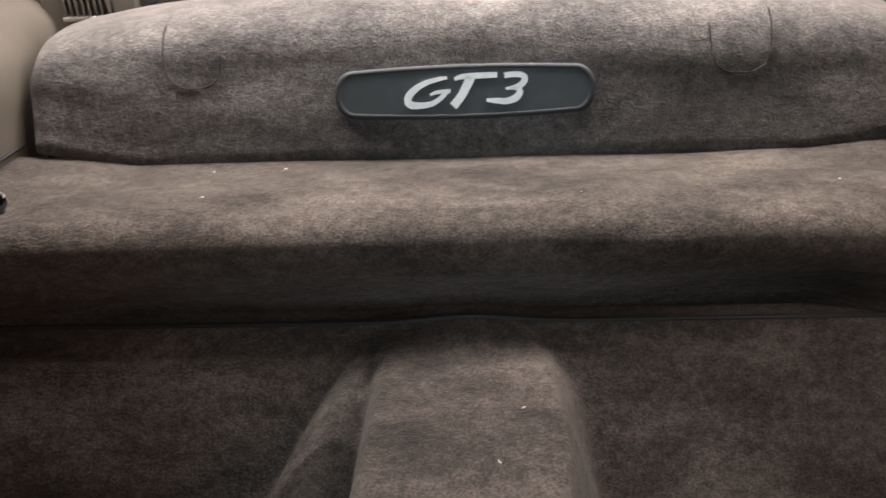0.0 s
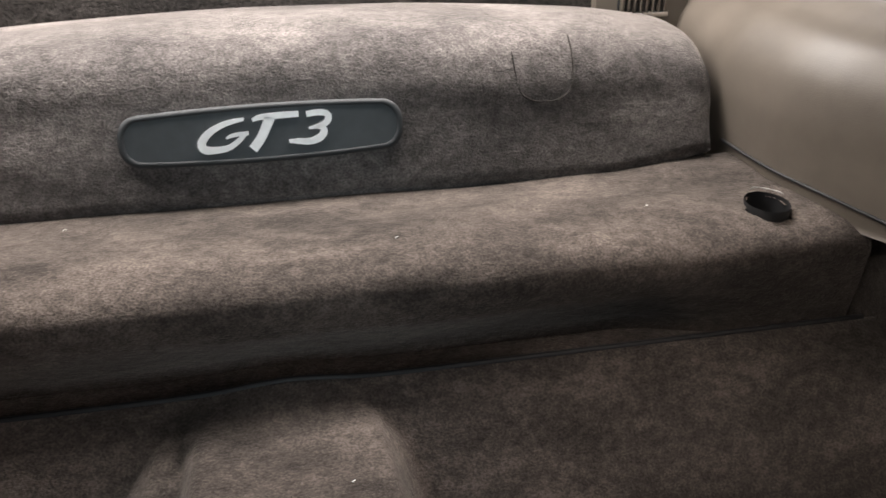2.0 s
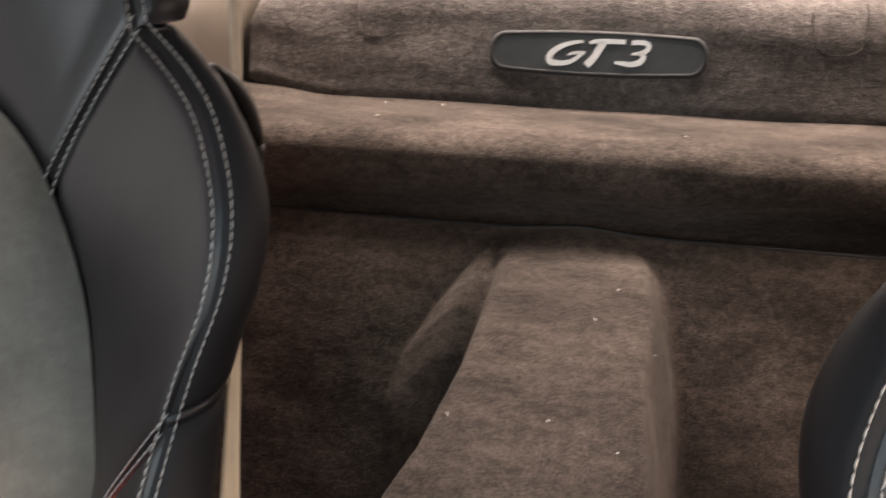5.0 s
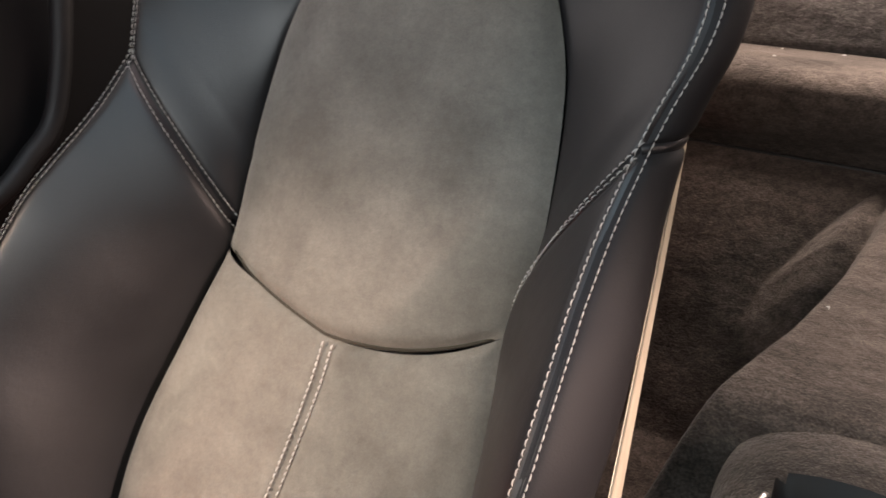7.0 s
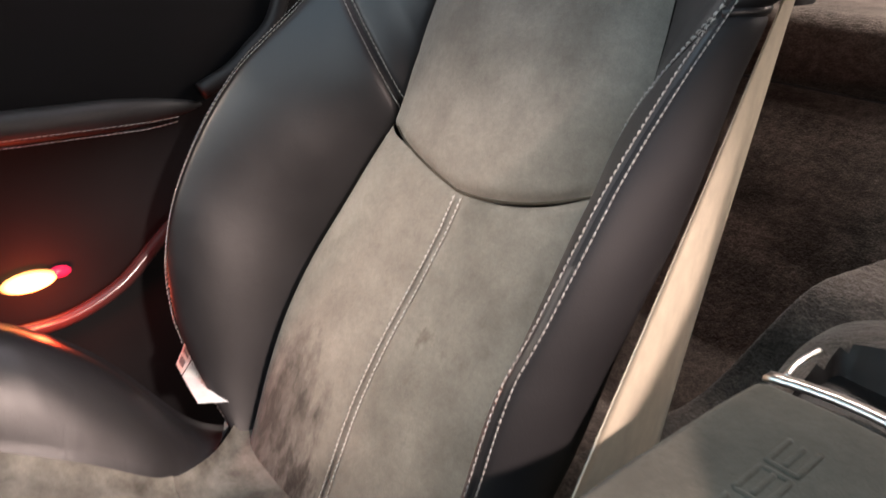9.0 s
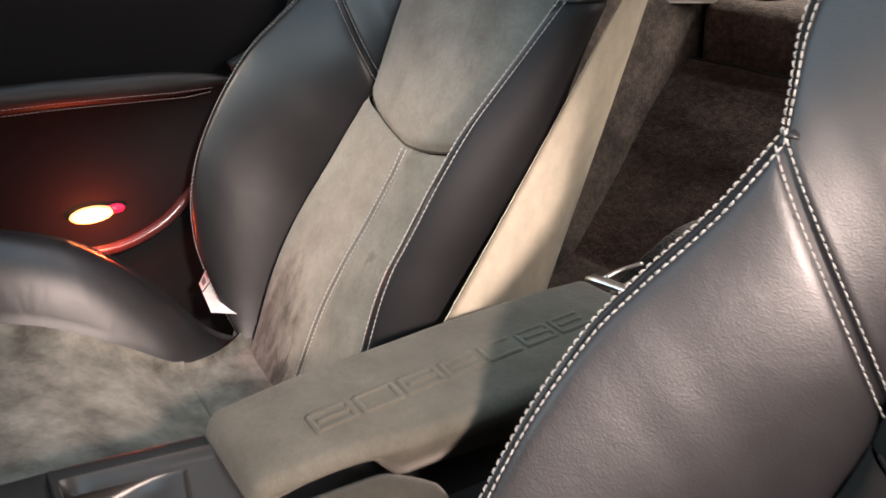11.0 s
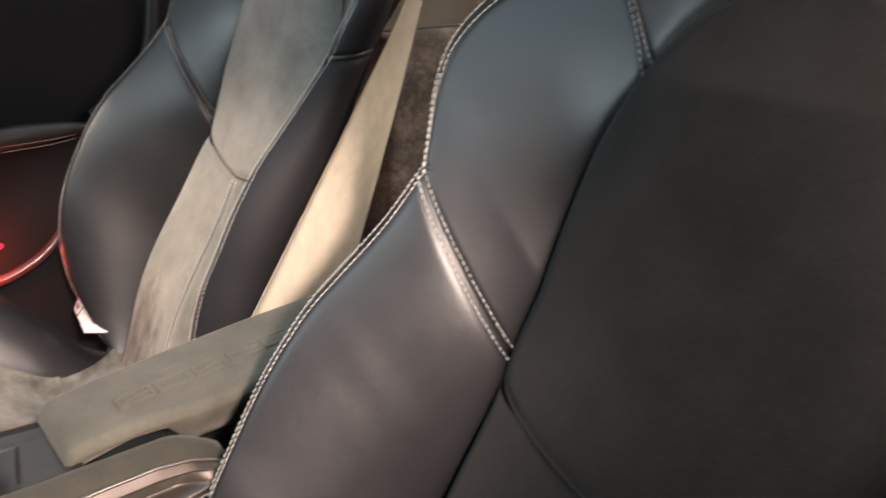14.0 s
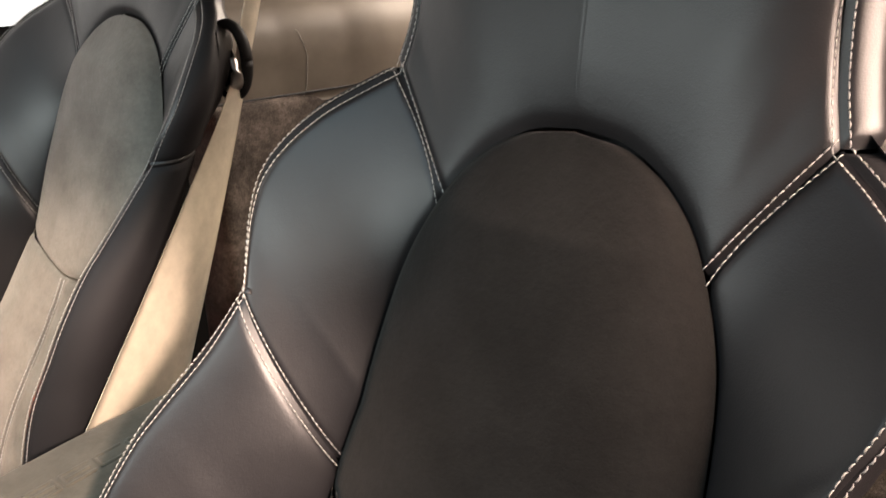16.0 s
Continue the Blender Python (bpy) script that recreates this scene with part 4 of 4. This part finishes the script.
# ---------------------------------------------------------------- left door
def door():
    t = thing("door_1", "closed black door with leather pull strip and lit amber lamp", "door", (0, 0.003, 0.037), kind="structure")
    y = np.linspace(-1.28, 0.36, 90)
    prof = smooth_line([(-0.735, 0.90), (-0.722, 0.86), (-0.712, 0.76), (-0.708, 0.68), (-0.712, 0.62), (-0.708, 0.52), (-0.712, 0.44), (-0.72, 0.32), (-0.73, 0.12)], 60)
    G = np.empty((90, 60, 3))
    G[..., 0] = prof[None, :, 0]
    G[..., 1] = y[:, None]
    G[..., 2] = prof[None, :, 1]
    part("door_panel", solid(G, 0.03, True), BLACK_TRIM, t, "black padded door panel")
    # leather strip with two rows of thread
    ys = np.linspace(-1.2, -0.02, 70)
    taper = np.clip((-0.02 - ys) / 0.10, 0.02, 1) ** 0.5
    zc = np.interp(ys, [-1.2, -0.34, -0.25, -0.08, -0.02], [0.625, 0.640, 0.643, 0.643, 0.642])
    secs = []
    for a, k, z in zip(ys, taper, zc):
        secs.append([(-0.710 + 0.026 * k * math.cos(q) * 0.5 + 0.008 * k, a, z + 0.017 * k * math.sin(q)) for q in np.linspace(0, 2 * math.pi, 14, endpoint=False)])
    strip = part("pull_strip", loft(secs), LEATHER_GREY, t, "grey leather strip with double stitching")
    for dz in (-0.008, -0.016):
        P = np.stack([np.full(70, -0.6875) - (0.003 if dz < -0.01 else 0.0), ys, zc + dz * np.clip(taper * 1.2, 0, 1)], 1)[10:-2]
        part("stitching", stitches(P, np.tile((1.0, 0, 0), (len(P), 1)), 0.006), THREAD, strip)
    # lamp and glossy pocket edge
    bm = bmesh.new()
    bmesh.ops.create_uvsphere(bm, u_segments=24, v_segments=12, radius=1, matrix=Matrix.Translation((-0.702, -0.222, 0.483)) @ Matrix.Rotation(radians(3), 4, "X") @ Matrix.Diagonal((0.008, 0.028, 0.0115, 1)))
    lampp = part("door_lamp", bm, LAMP_GLASS, t, "glowing amber door lamp")
    bm = bmesh.new()
    bmesh.ops.create_uvsphere(bm, u_segments=16, v_segments=8, radius=1, matrix=Matrix.Translation((-0.704, -0.191, 0.486)) @ Matrix.Diagonal((0.006, 0.012, 0.0065, 1)))
    part("red_lens", bm, RED_GLASS, lampp, "red reflector lens")
    line = smooth_line([(-0.700, -0.05, 0.53), (-0.698, -0.092, 0.493), (-0.694, -0.135, 0.458), (-0.690, -0.196, 0.437), (-0.69, -0.27, 0.438), (-0.69, -0.40, 0.45), (-0.69, -0.9, 0.45)], 60)
    part("pocket_edge", tube(line, 0.0085, 10, 1.0), GLOSS_RED_LIT, t, "glossy dark pocket edge with the lamp's red glow in its colour")
    return t


door()
part_line = smooth_line([(-0.705, 0.10, 1.01), (-0.700, 0.098, 0.885), (-0.698, 0.075, 0.775), (-0.697, 0.040, 0.735), (-0.697, 0.014, 0.713), (-0.70, -0.02, 0.695)], 50)
tagged(part("door_seal", tube(part_line, 0.010, 10), RUBBER), "black rubber door seal beside the seat", "seal", kind="structure")
ob = part("window_1", rounded_box(-0.95, -0.93, -1.0, 1.0, 0.86, 1.35, 0.003), DAYLIGHT)
tagged(ob, "bright daylight outside the side window", "window", kind="structure")


# ---------------------------------------------------------------- centre console
def console():
    t = thing("centre_console", "centre console with suede pads, black tray and silver trim", "console")
    part("spine", rounded_box(-0.050, 0.075, -1.25, 0.05, 0.15, 0.560, 0.01), PLASTIC, t, "black plastic core")
    # black cover ahead of the lid
    ys = np.concatenate([np.linspace(-1.0, -0.38, 10), np.linspace(-0.375, -0.268, 50)])
    z = np.interp(ys, [-1.0, -0.42, -0.36, -0.268], [0.612, 0.612, 0.610, 0.602])
    xr = np.interp(ys, [-1.0, -0.374, -0.3685, -0.268], [0.012, 0.012, -0.009, -0.009])
    secs = [[(-0.046, a, b - 0.08), (-0.046, a, b - 0.008), (-0.044, a, b - 0.002), (-0.040, a, b), (-0.01, a, b + 0.001), (r - 0.016, a, b - 0.001), (r - 0.006, a, b - 0.004), (r, a, b - 0.010), (r, a, b - 0.08)] for a, b, r in zip(ys, z, xr)]
    part("tray_cover", loft(secs), PLASTIC, t, "black tray cover")
    part("divider", rounded_box(-0.034, 0.013, -0.3715, -0.3672, 0.598, 0.6160, 0.0018), PLASTIC, t)
    part("tray_lip", tube(smooth_line([(0.056, -0.275, 0.600), (0.057, -0.31, 0.602), (0.058, -0.36, 0.604), (0.058, -0.42, 0.606)], 20), 0.003, 8), PLASTIC, t)
    # cover beside the lid with a curved satin slope down into the notch
    xs = np.concatenate([[-0.028, -0.0105], np.linspace(-0.0095, 0.052, 28)])
    front = np.interp(xs, [-0.028, -0.0105, -0.0095, 0.0, 0.02, 0.035, 0.052], [-0.366, -0.366, -0.302, -0.304, -0.308, -0.311, -0.314])
    w = np.linspace(0, 1, 12)
    G = np.empty((30, 12, 3))
    G[..., 0] = xs[:, None]
    G[..., 1] = front[:, None] + (-0.268 - front)[:, None] * w[None]
    G[..., 2] = np.interp(G[..., 1], [-0.42, -0.36, -0.268], [0.6135, 0.6115, 0.6035]) - 0.004 * smoothstep((xs - 0.044) / 0.008)[:, None]
    part("notch_cover", solid(G, 0.03), RECESS, t)
    u, w = np.meshgrid(np.linspace(0, 1, 24), np.linspace(0, 1, 16), indexing="ij")
    sx = -0.0095 + 0.0610 * w
    rear = np.interp(sx, [-0.0095, 0.0, 0.02, 0.035, 0.052], [-0.302, -0.304, -0.308, -0.311, -0.314]) + 0.0004
    sy = -0.376 - 0.004 * w + (rear + 0.376 + 0.004 * w) * u
    sz = np.interp(sy, [-0.42, -0.36, -0.268], [0.6135, 0.6115, 0.6035]) - 0.004 * smoothstep((sx - 0.044) / 0.008)
    G = np.stack([sx, sy, sz - 0.066 * w ** 0.75 * smoothstep((1 - u) / 0.85)], 2)
    part("recess_slope", solid(G, 0.002, True), RECESS, t, "curved satin dark recess")
    part("recess_floor", rounded_box(0.02, 0.075, -0.62, -0.28, 0.52, 0.54, 0.003), PLASTIC, t)
    # suede pads along the side, in two lengths
    for y0, y1, lab in ((-0.362, -0.175, "grey suede side pad"), (-0.80, -0.364, "")):
        ys = np.linspace(y0, y1, 40)
        secs = []
        for a in ys:
            k = min(1.0, (min(a - y0, y1 - a) + 0.002) / 0.012) ** 0.5
            drop = 0.020 * smoothstep(np.array((a + 0.215) / 0.05)) if y1 > -0.2 else 0.0
            zt = np.interp(a, [-0.8, -0.40, -0.30, -0.2], [0.624, 0.621, 0.618, 0.617]) - drop
            secs.append([(0.056, a, zt - 0.05), (0.0555, a, zt - 0.012), (0.059, a, zt - 0.004 - 0.004 * (1 - k)), (0.066, a, zt - 0.004 * (1 - k)), (0.075, a, zt + 0.001 - 0.005 * (1 - k)), (0.085, a, zt - 0.003 - 0.004 * (1 - k)),
                         (0.091, a, zt - 0.009), (0.0935, a, zt - 0.018), (0.0935, a, zt - 0.05)])
        part("side_pad", loft(secs), SUEDE_PAD, t, lab)
    P = np.stack([np.full(60, 0.0975), np.linspace(-0.78, -0.372, 60), np.full(60, 0.601)], 1)
    part("stitching", stitches(P, np.tile((0.8, 0, 0.6), (60, 1)), 0.005), THREAD, t)
    # silver trim with a finger recess
    y = np.linspace(-0.62, -0.176, 120)
    v = np.linspace(0, 1, 30)
    top = np.interp(y, [-0.62, -0.376, -0.297, -0.268, -0.232, -0.207, -0.189, -0.176], [0.602, 0.607, 0.613, 0.614, 0.614, 0.610, 0.602, 0.594])
    bot = np.interp(y, [-0.62, -0.40, -0.30, -0.271, -0.225, -0.189, -0.176], [0.566, 0.574, 0.580, 0.581, 0.582, 0.588, 0.592])
    G = np.empty((120, 30, 3))
    G[..., 1] = y[:, None]
    G[..., 2] = top[:, None] + (bot - top)[:, None] * v[None]
    G[..., 0] = 0.0965 + 0.0125 * v[None] + 0.003 * np.sin(v * math.pi)[None] + 0.0 * y[:, None]
    win = smoothstep((y + 0.322) / 0.03) * smoothstep((-0.192 - y) / 0.03)
    G[..., 0] -= 0.014 * win[:, None] * (smoothstep((v - 0.26) / 0.07) * smoothstep((0.82 - v) / 0.13))[None]
    trim = part("silver_trim", solid(G, 0.002, True), BRONZE, t, "satin bronze-grey trim with a finger recess")
    for k, (off, r) in enumerate(((0, 0.0013), (-1, 0.0010))):
        edge = G[:, off] + np.array([0.0004, 0.0, 0.0006 if off == 0 else -0.0002])
        part("trim_edge", tube(edge, r, 6), SATIN, trim, "bright satin edge line" if k == 0 else "")
    part("side_wall", rounded_box(0.060, 0.104, -1.2, -0.10, 0.15, 0.580, 0.004), PLASTIC, t, "black plastic side")
    return t


console()


def armrest():
    t = thing("armrest_lid", "grey suede armrest lid with embossed lettering on the console", "armrest")
    ys = np.linspace(-0.280, 0.044, 70)
    zt = np.interp(ys, [-0.28, -0.22, -0.10, 0.0, 0.044], [0.618, 0.624, 0.631, 0.635, 0.634])
    left = np.interp(ys, [-0.28, -0.216, -0.081, 0.052], [-0.047, -0.052, -0.057, -0.057])
    right = np.interp(ys, [-0.28, -0.23, -0.205, -0.18, 0.052], [0.042, 0.045, 0.048, 0.054, 0.060])
    deep = np.interp(ys, [-0.28, -0.23, -0.20, -0.185, 0.052], [0.030, 0.022, 0.024, 0.040, 0.05])
    secs = []
    n = 9
    for a, z, l, r, d in zip(ys, zt, left, right, deep):
        k = min((a + 0.2805) / 0.014, (0.0445 - a) / 0.010, 1.0)
        k = math.sqrt(max(1 - (1 - k) ** 2, 0.02))
        ring = [(l + 0.002, a, z - d)]
        ring += [(l + 0.011 - 0.011 * math.cos(q) + (1 - k) * 0.006, a, z - 0.012 * (1 - math.sin(q)) - (1 - k) * 0.012) for q in np.linspace(0, math.pi / 2, n)]
        ring += [((l + r) / 2, a, z + 0.0015 - (1 - k) * 0.012)]
        ring += [(r - 0.010 + 0.010 * math.sin(q) - (1 - k) * 0.006, a, z - 0.010 * (1 - math.cos(q)) - (1 - k) * 0.012) for q in np.linspace(0, math.pi / 2, n)]
        ring += [(r - 0.016, a, z - d)]
        secs.append(ring)
    lid = part("lid", loft(secs), SUEDE_ARM, t)
    # embossed marks: plain outlined blocks in a row
    w, h = 0.0262, 0.0170

    def mark(pts, a):
        line = []
        for p, q in zip(pts[:-1], pts[1:]):
            for f in np.linspace(0, 1, 8, endpoint=False):
                line.append((p[0] + (q[0] - p[0]) * f, p[1] + (q[1] - p[1]) * f))
        line.append(pts[-1])
        out = []
        for i, j in line:
            y = a + j * w
            x = float(np.interp(y, [-0.23, 0.0], [0.011, 0.002])) + i * h
            out.append((x, y, float(np.interp(y, ys, zt)) + 0.0009))
        return tube(np.array(out), 0.0022, 8, 0.75)

    frame_marks = [[(-0.5, 0), (0.5, 0), (0.5, 1), (-0.5, 1), (-0.5, 0)]]
    open_marks = [[(-0.5, 1), (-0.5, 0), (0.5, 0), (0.5, 1)]]
    for k in range(7):
        rows = list(open_marks if k in (3, 4, 6) else frame_marks)
        if k not in (1, 4):
            rows.append([(0.0, 0.1), (0.0, 0.95)])
        part("embossed_block", join_data(*[mark(r, -0.229 + k * 0.0322) for r in rows]), SUEDE_ARM, lid, "embossed relief block" if k == 0 else "")
    return t


armrest()


def rear_pocket():
    """Black pocket with a bright rim behind the armrest."""
    t = thing("rear_pocket", "black pocket with bright metal rim behind the armrest", "storage pocket", (0, -0.011, 0.010))
    arc = lambda y, s, zz: [(x, y - s * ((x - 0.004) / 0.06) ** 2, zz) for x in np.linspace(-0.054, 0.064, 24)]
    part("rim_front", loft([[(x, y - 0.0055, z - 0.002), (x, y - 0.0045, z + 0.001), (x, y + 0.0045, z + 0.0015), (x, y + 0.0055, z - 0.002)] for x, y, z in arc(0.071, 0.012, 0.6225)]), CHROME, t, "bright metal rim")
    part("rim_side", tube(smooth_line([(-0.046, 0.068, 0.6225), (-0.049, 0.090, 0.624), (-0.047, 0.112, 0.626)], 14), 0.0022, 8, 0.7), CHROME, t)
    part("pocket_floor", rounded_box(-0.052, 0.062, 0.060, 0.165, 0.575, 0.60, 0.006), PLASTIC, t)
    y = np.linspace(0.055, 0.20, 30)
    an = np.linspace(-0.1, math.pi + 0.1, 40)
    G = np.empty((30, 40, 3))
    k = smoothstep((y - 0.055) / 0.13)
    G[..., 0] = 0.008 - np.cos(an)[None] * (0.078 + 0.020 * k)[:, None]
    G[..., 1] = y[:, None] + 0 * an
    G[..., 2] = 0.575 + np.sin(an)[None] * (0.040 + 0.016 * k)[:, None]
    hole = smoothstep((0.052 - np.abs(G[..., 0] - 0.006)) / 0.006) * smoothstep((G[..., 1] - 0.072) / 0.006) * smoothstep((0.150 - G[..., 1]) / 0.02)
    G[..., 2] -= 0.035 * hole * (np.sin(an)[None] > 0.2)
    verts, faces = grid_data(G, True)
    inside = (hole * (np.sin(an)[None] > 0.2)).ravel() > 0.15
    part("shell", (verts, [q for q in faces if not any(inside[k] for k in q)]), CARPET, t, "carpeted hump round the pocket")
    part("lining", (verts, [q for q in faces if any(inside[k] for k in q)]), PLASTIC, t, "black moulded lining")
    return t


rear_pocket()


# ---------------------------------------------------------------- belt, tag
def seat_belt():
    t = thing("seat_belt", "beige seat belt hanging behind the seat with dark tongue", "seat belt")
    R = smooth_line([(-0.111, 0.008, 0.46), (-0.115, 0.028, 0.50), (-0.127, 0.072, 0.60), (-0.140, 0.121, 0.70), (-0.152, 0.168, 0.80), (-0.163, 0.212, 0.90), (-0.173, 0.255, 1.0), (-0.184, 0.30, 1.10)], 90)
    L = smooth_line([(-0.062, -0.190, 0.46), (-0.071, -0.156, 0.50), (-0.091, -0.071, 0.60), (-0.110, 0.015, 0.70), (-0.129, 0.099, 0.80), (-0.148, 0.178, 0.90), (-0.163, 0.224, 1.0), (-0.176, 0.268, 1.10)], 90)
    w = np.linspace(0, 1, 12)
    G = L[:, None] * (1 - w)[None, :, None] + R[:, None] * w[None, :, None]
    G[..., 0] += 0.004 * np.sin(math.pi * w)[None]
    part("webbing", solid(G, 0.0012, True), WEBBING, t)
    c = Vector((-0.168, 0.205, 0.930))
    ring = []
    for q in np.linspace(0, 2 * math.pi, 40):
        ring.append((c.x + 0.024 * math.cos(q) * 0.8, c.y - 0.006 + 0.024 * math.cos(q) * 0.35, c.z + 0.040 * math.sin(q)))
    tongue = part("tongue", tube(ring, 0.0062, 10, 1.3, (0.3, -0.9, 0.1)), PLASTIC, t, "dark plastic belt tongue")
    bm = bmesh.new()
    bmesh.ops.create_uvsphere(bm, u_segments=20, v_segments=12, radius=1, matrix=Matrix.Translation((c.x - 0.003, c.y - 0.010, c.z - 0.012)) @ Matrix.Rotation(radians(12), 4, "Y") @ Matrix.Diagonal((0.015, 0.007, 0.030, 1)))
    part("tongue_body", bm, PLASTIC, tongue)
    line = smooth_line([(c.x + 0.008, c.y - 0.012, c.z - 0.030), (c.x + 0.022, c.y - 0.016, c.z - 0.022), (c.x + 0.026, c.y - 0.018, c.z - 0.008), (c.x + 0.022, c.y - 0.018, c.z + 0.006)], 20)
    part("plate", tube(line, np.linspace(0.010, 0.004, 20), 10, 0.5), CHROME, tongue, "bright metal latch plate")
    return t


seat_belt()


def care_tag():
    t = thing("care_tag", "white fabric tag with printed end tucked beside the seat cushion", "tag")
    def sheet(pts, lift):
        bm = bmesh.new()
        vs = [bm.verts.new(Vector(p) + Vector((0.37, -0.53, 0.76)) * lift) for p in pts]
        bm.faces.new(vs)
        bmesh.ops.solidify(bm, geom=bm.faces[:], thickness=0.0008)
        return bm
    end = [(-0.587, -0.101, 0.465), (-0.569, -0.101, 0.455), (-0.562, -0.120, 0.439), (-0.577, -0.119, 0.444)]
    part("sheet", sheet([(-0.569, -0.101, 0.454), (-0.544, -0.084, 0.434), (-0.516, -0.069, 0.414), (-0.516, -0.125, 0.432), (-0.562, -0.120, 0.438)], 0.010), PAPER, t, smooth=False)
    part("printed_end", sheet(end, 0.011), PAPER, t, "printed grey tag end", smooth=False)
    p0, p1, p2, p3 = (Vector(p) for p in end)
    for a, b in ((0.18, 0.42), (0.56, 0.82)):
        q = [p0.lerp(p3, a).lerp(p1.lerp(p2, a), 0.22), p0.lerp(p3, a).lerp(p1.lerp(p2, a), 0.78), p0.lerp(p3, b).lerp(p1.lerp(p2, b), 0.78), p0.lerp(p3, b).lerp(p1.lerp(p2, b), 0.22)]
        part("print_bar", sheet(q, 0.0122), GREY_INK, t, smooth=False)
    return t


care_tag()
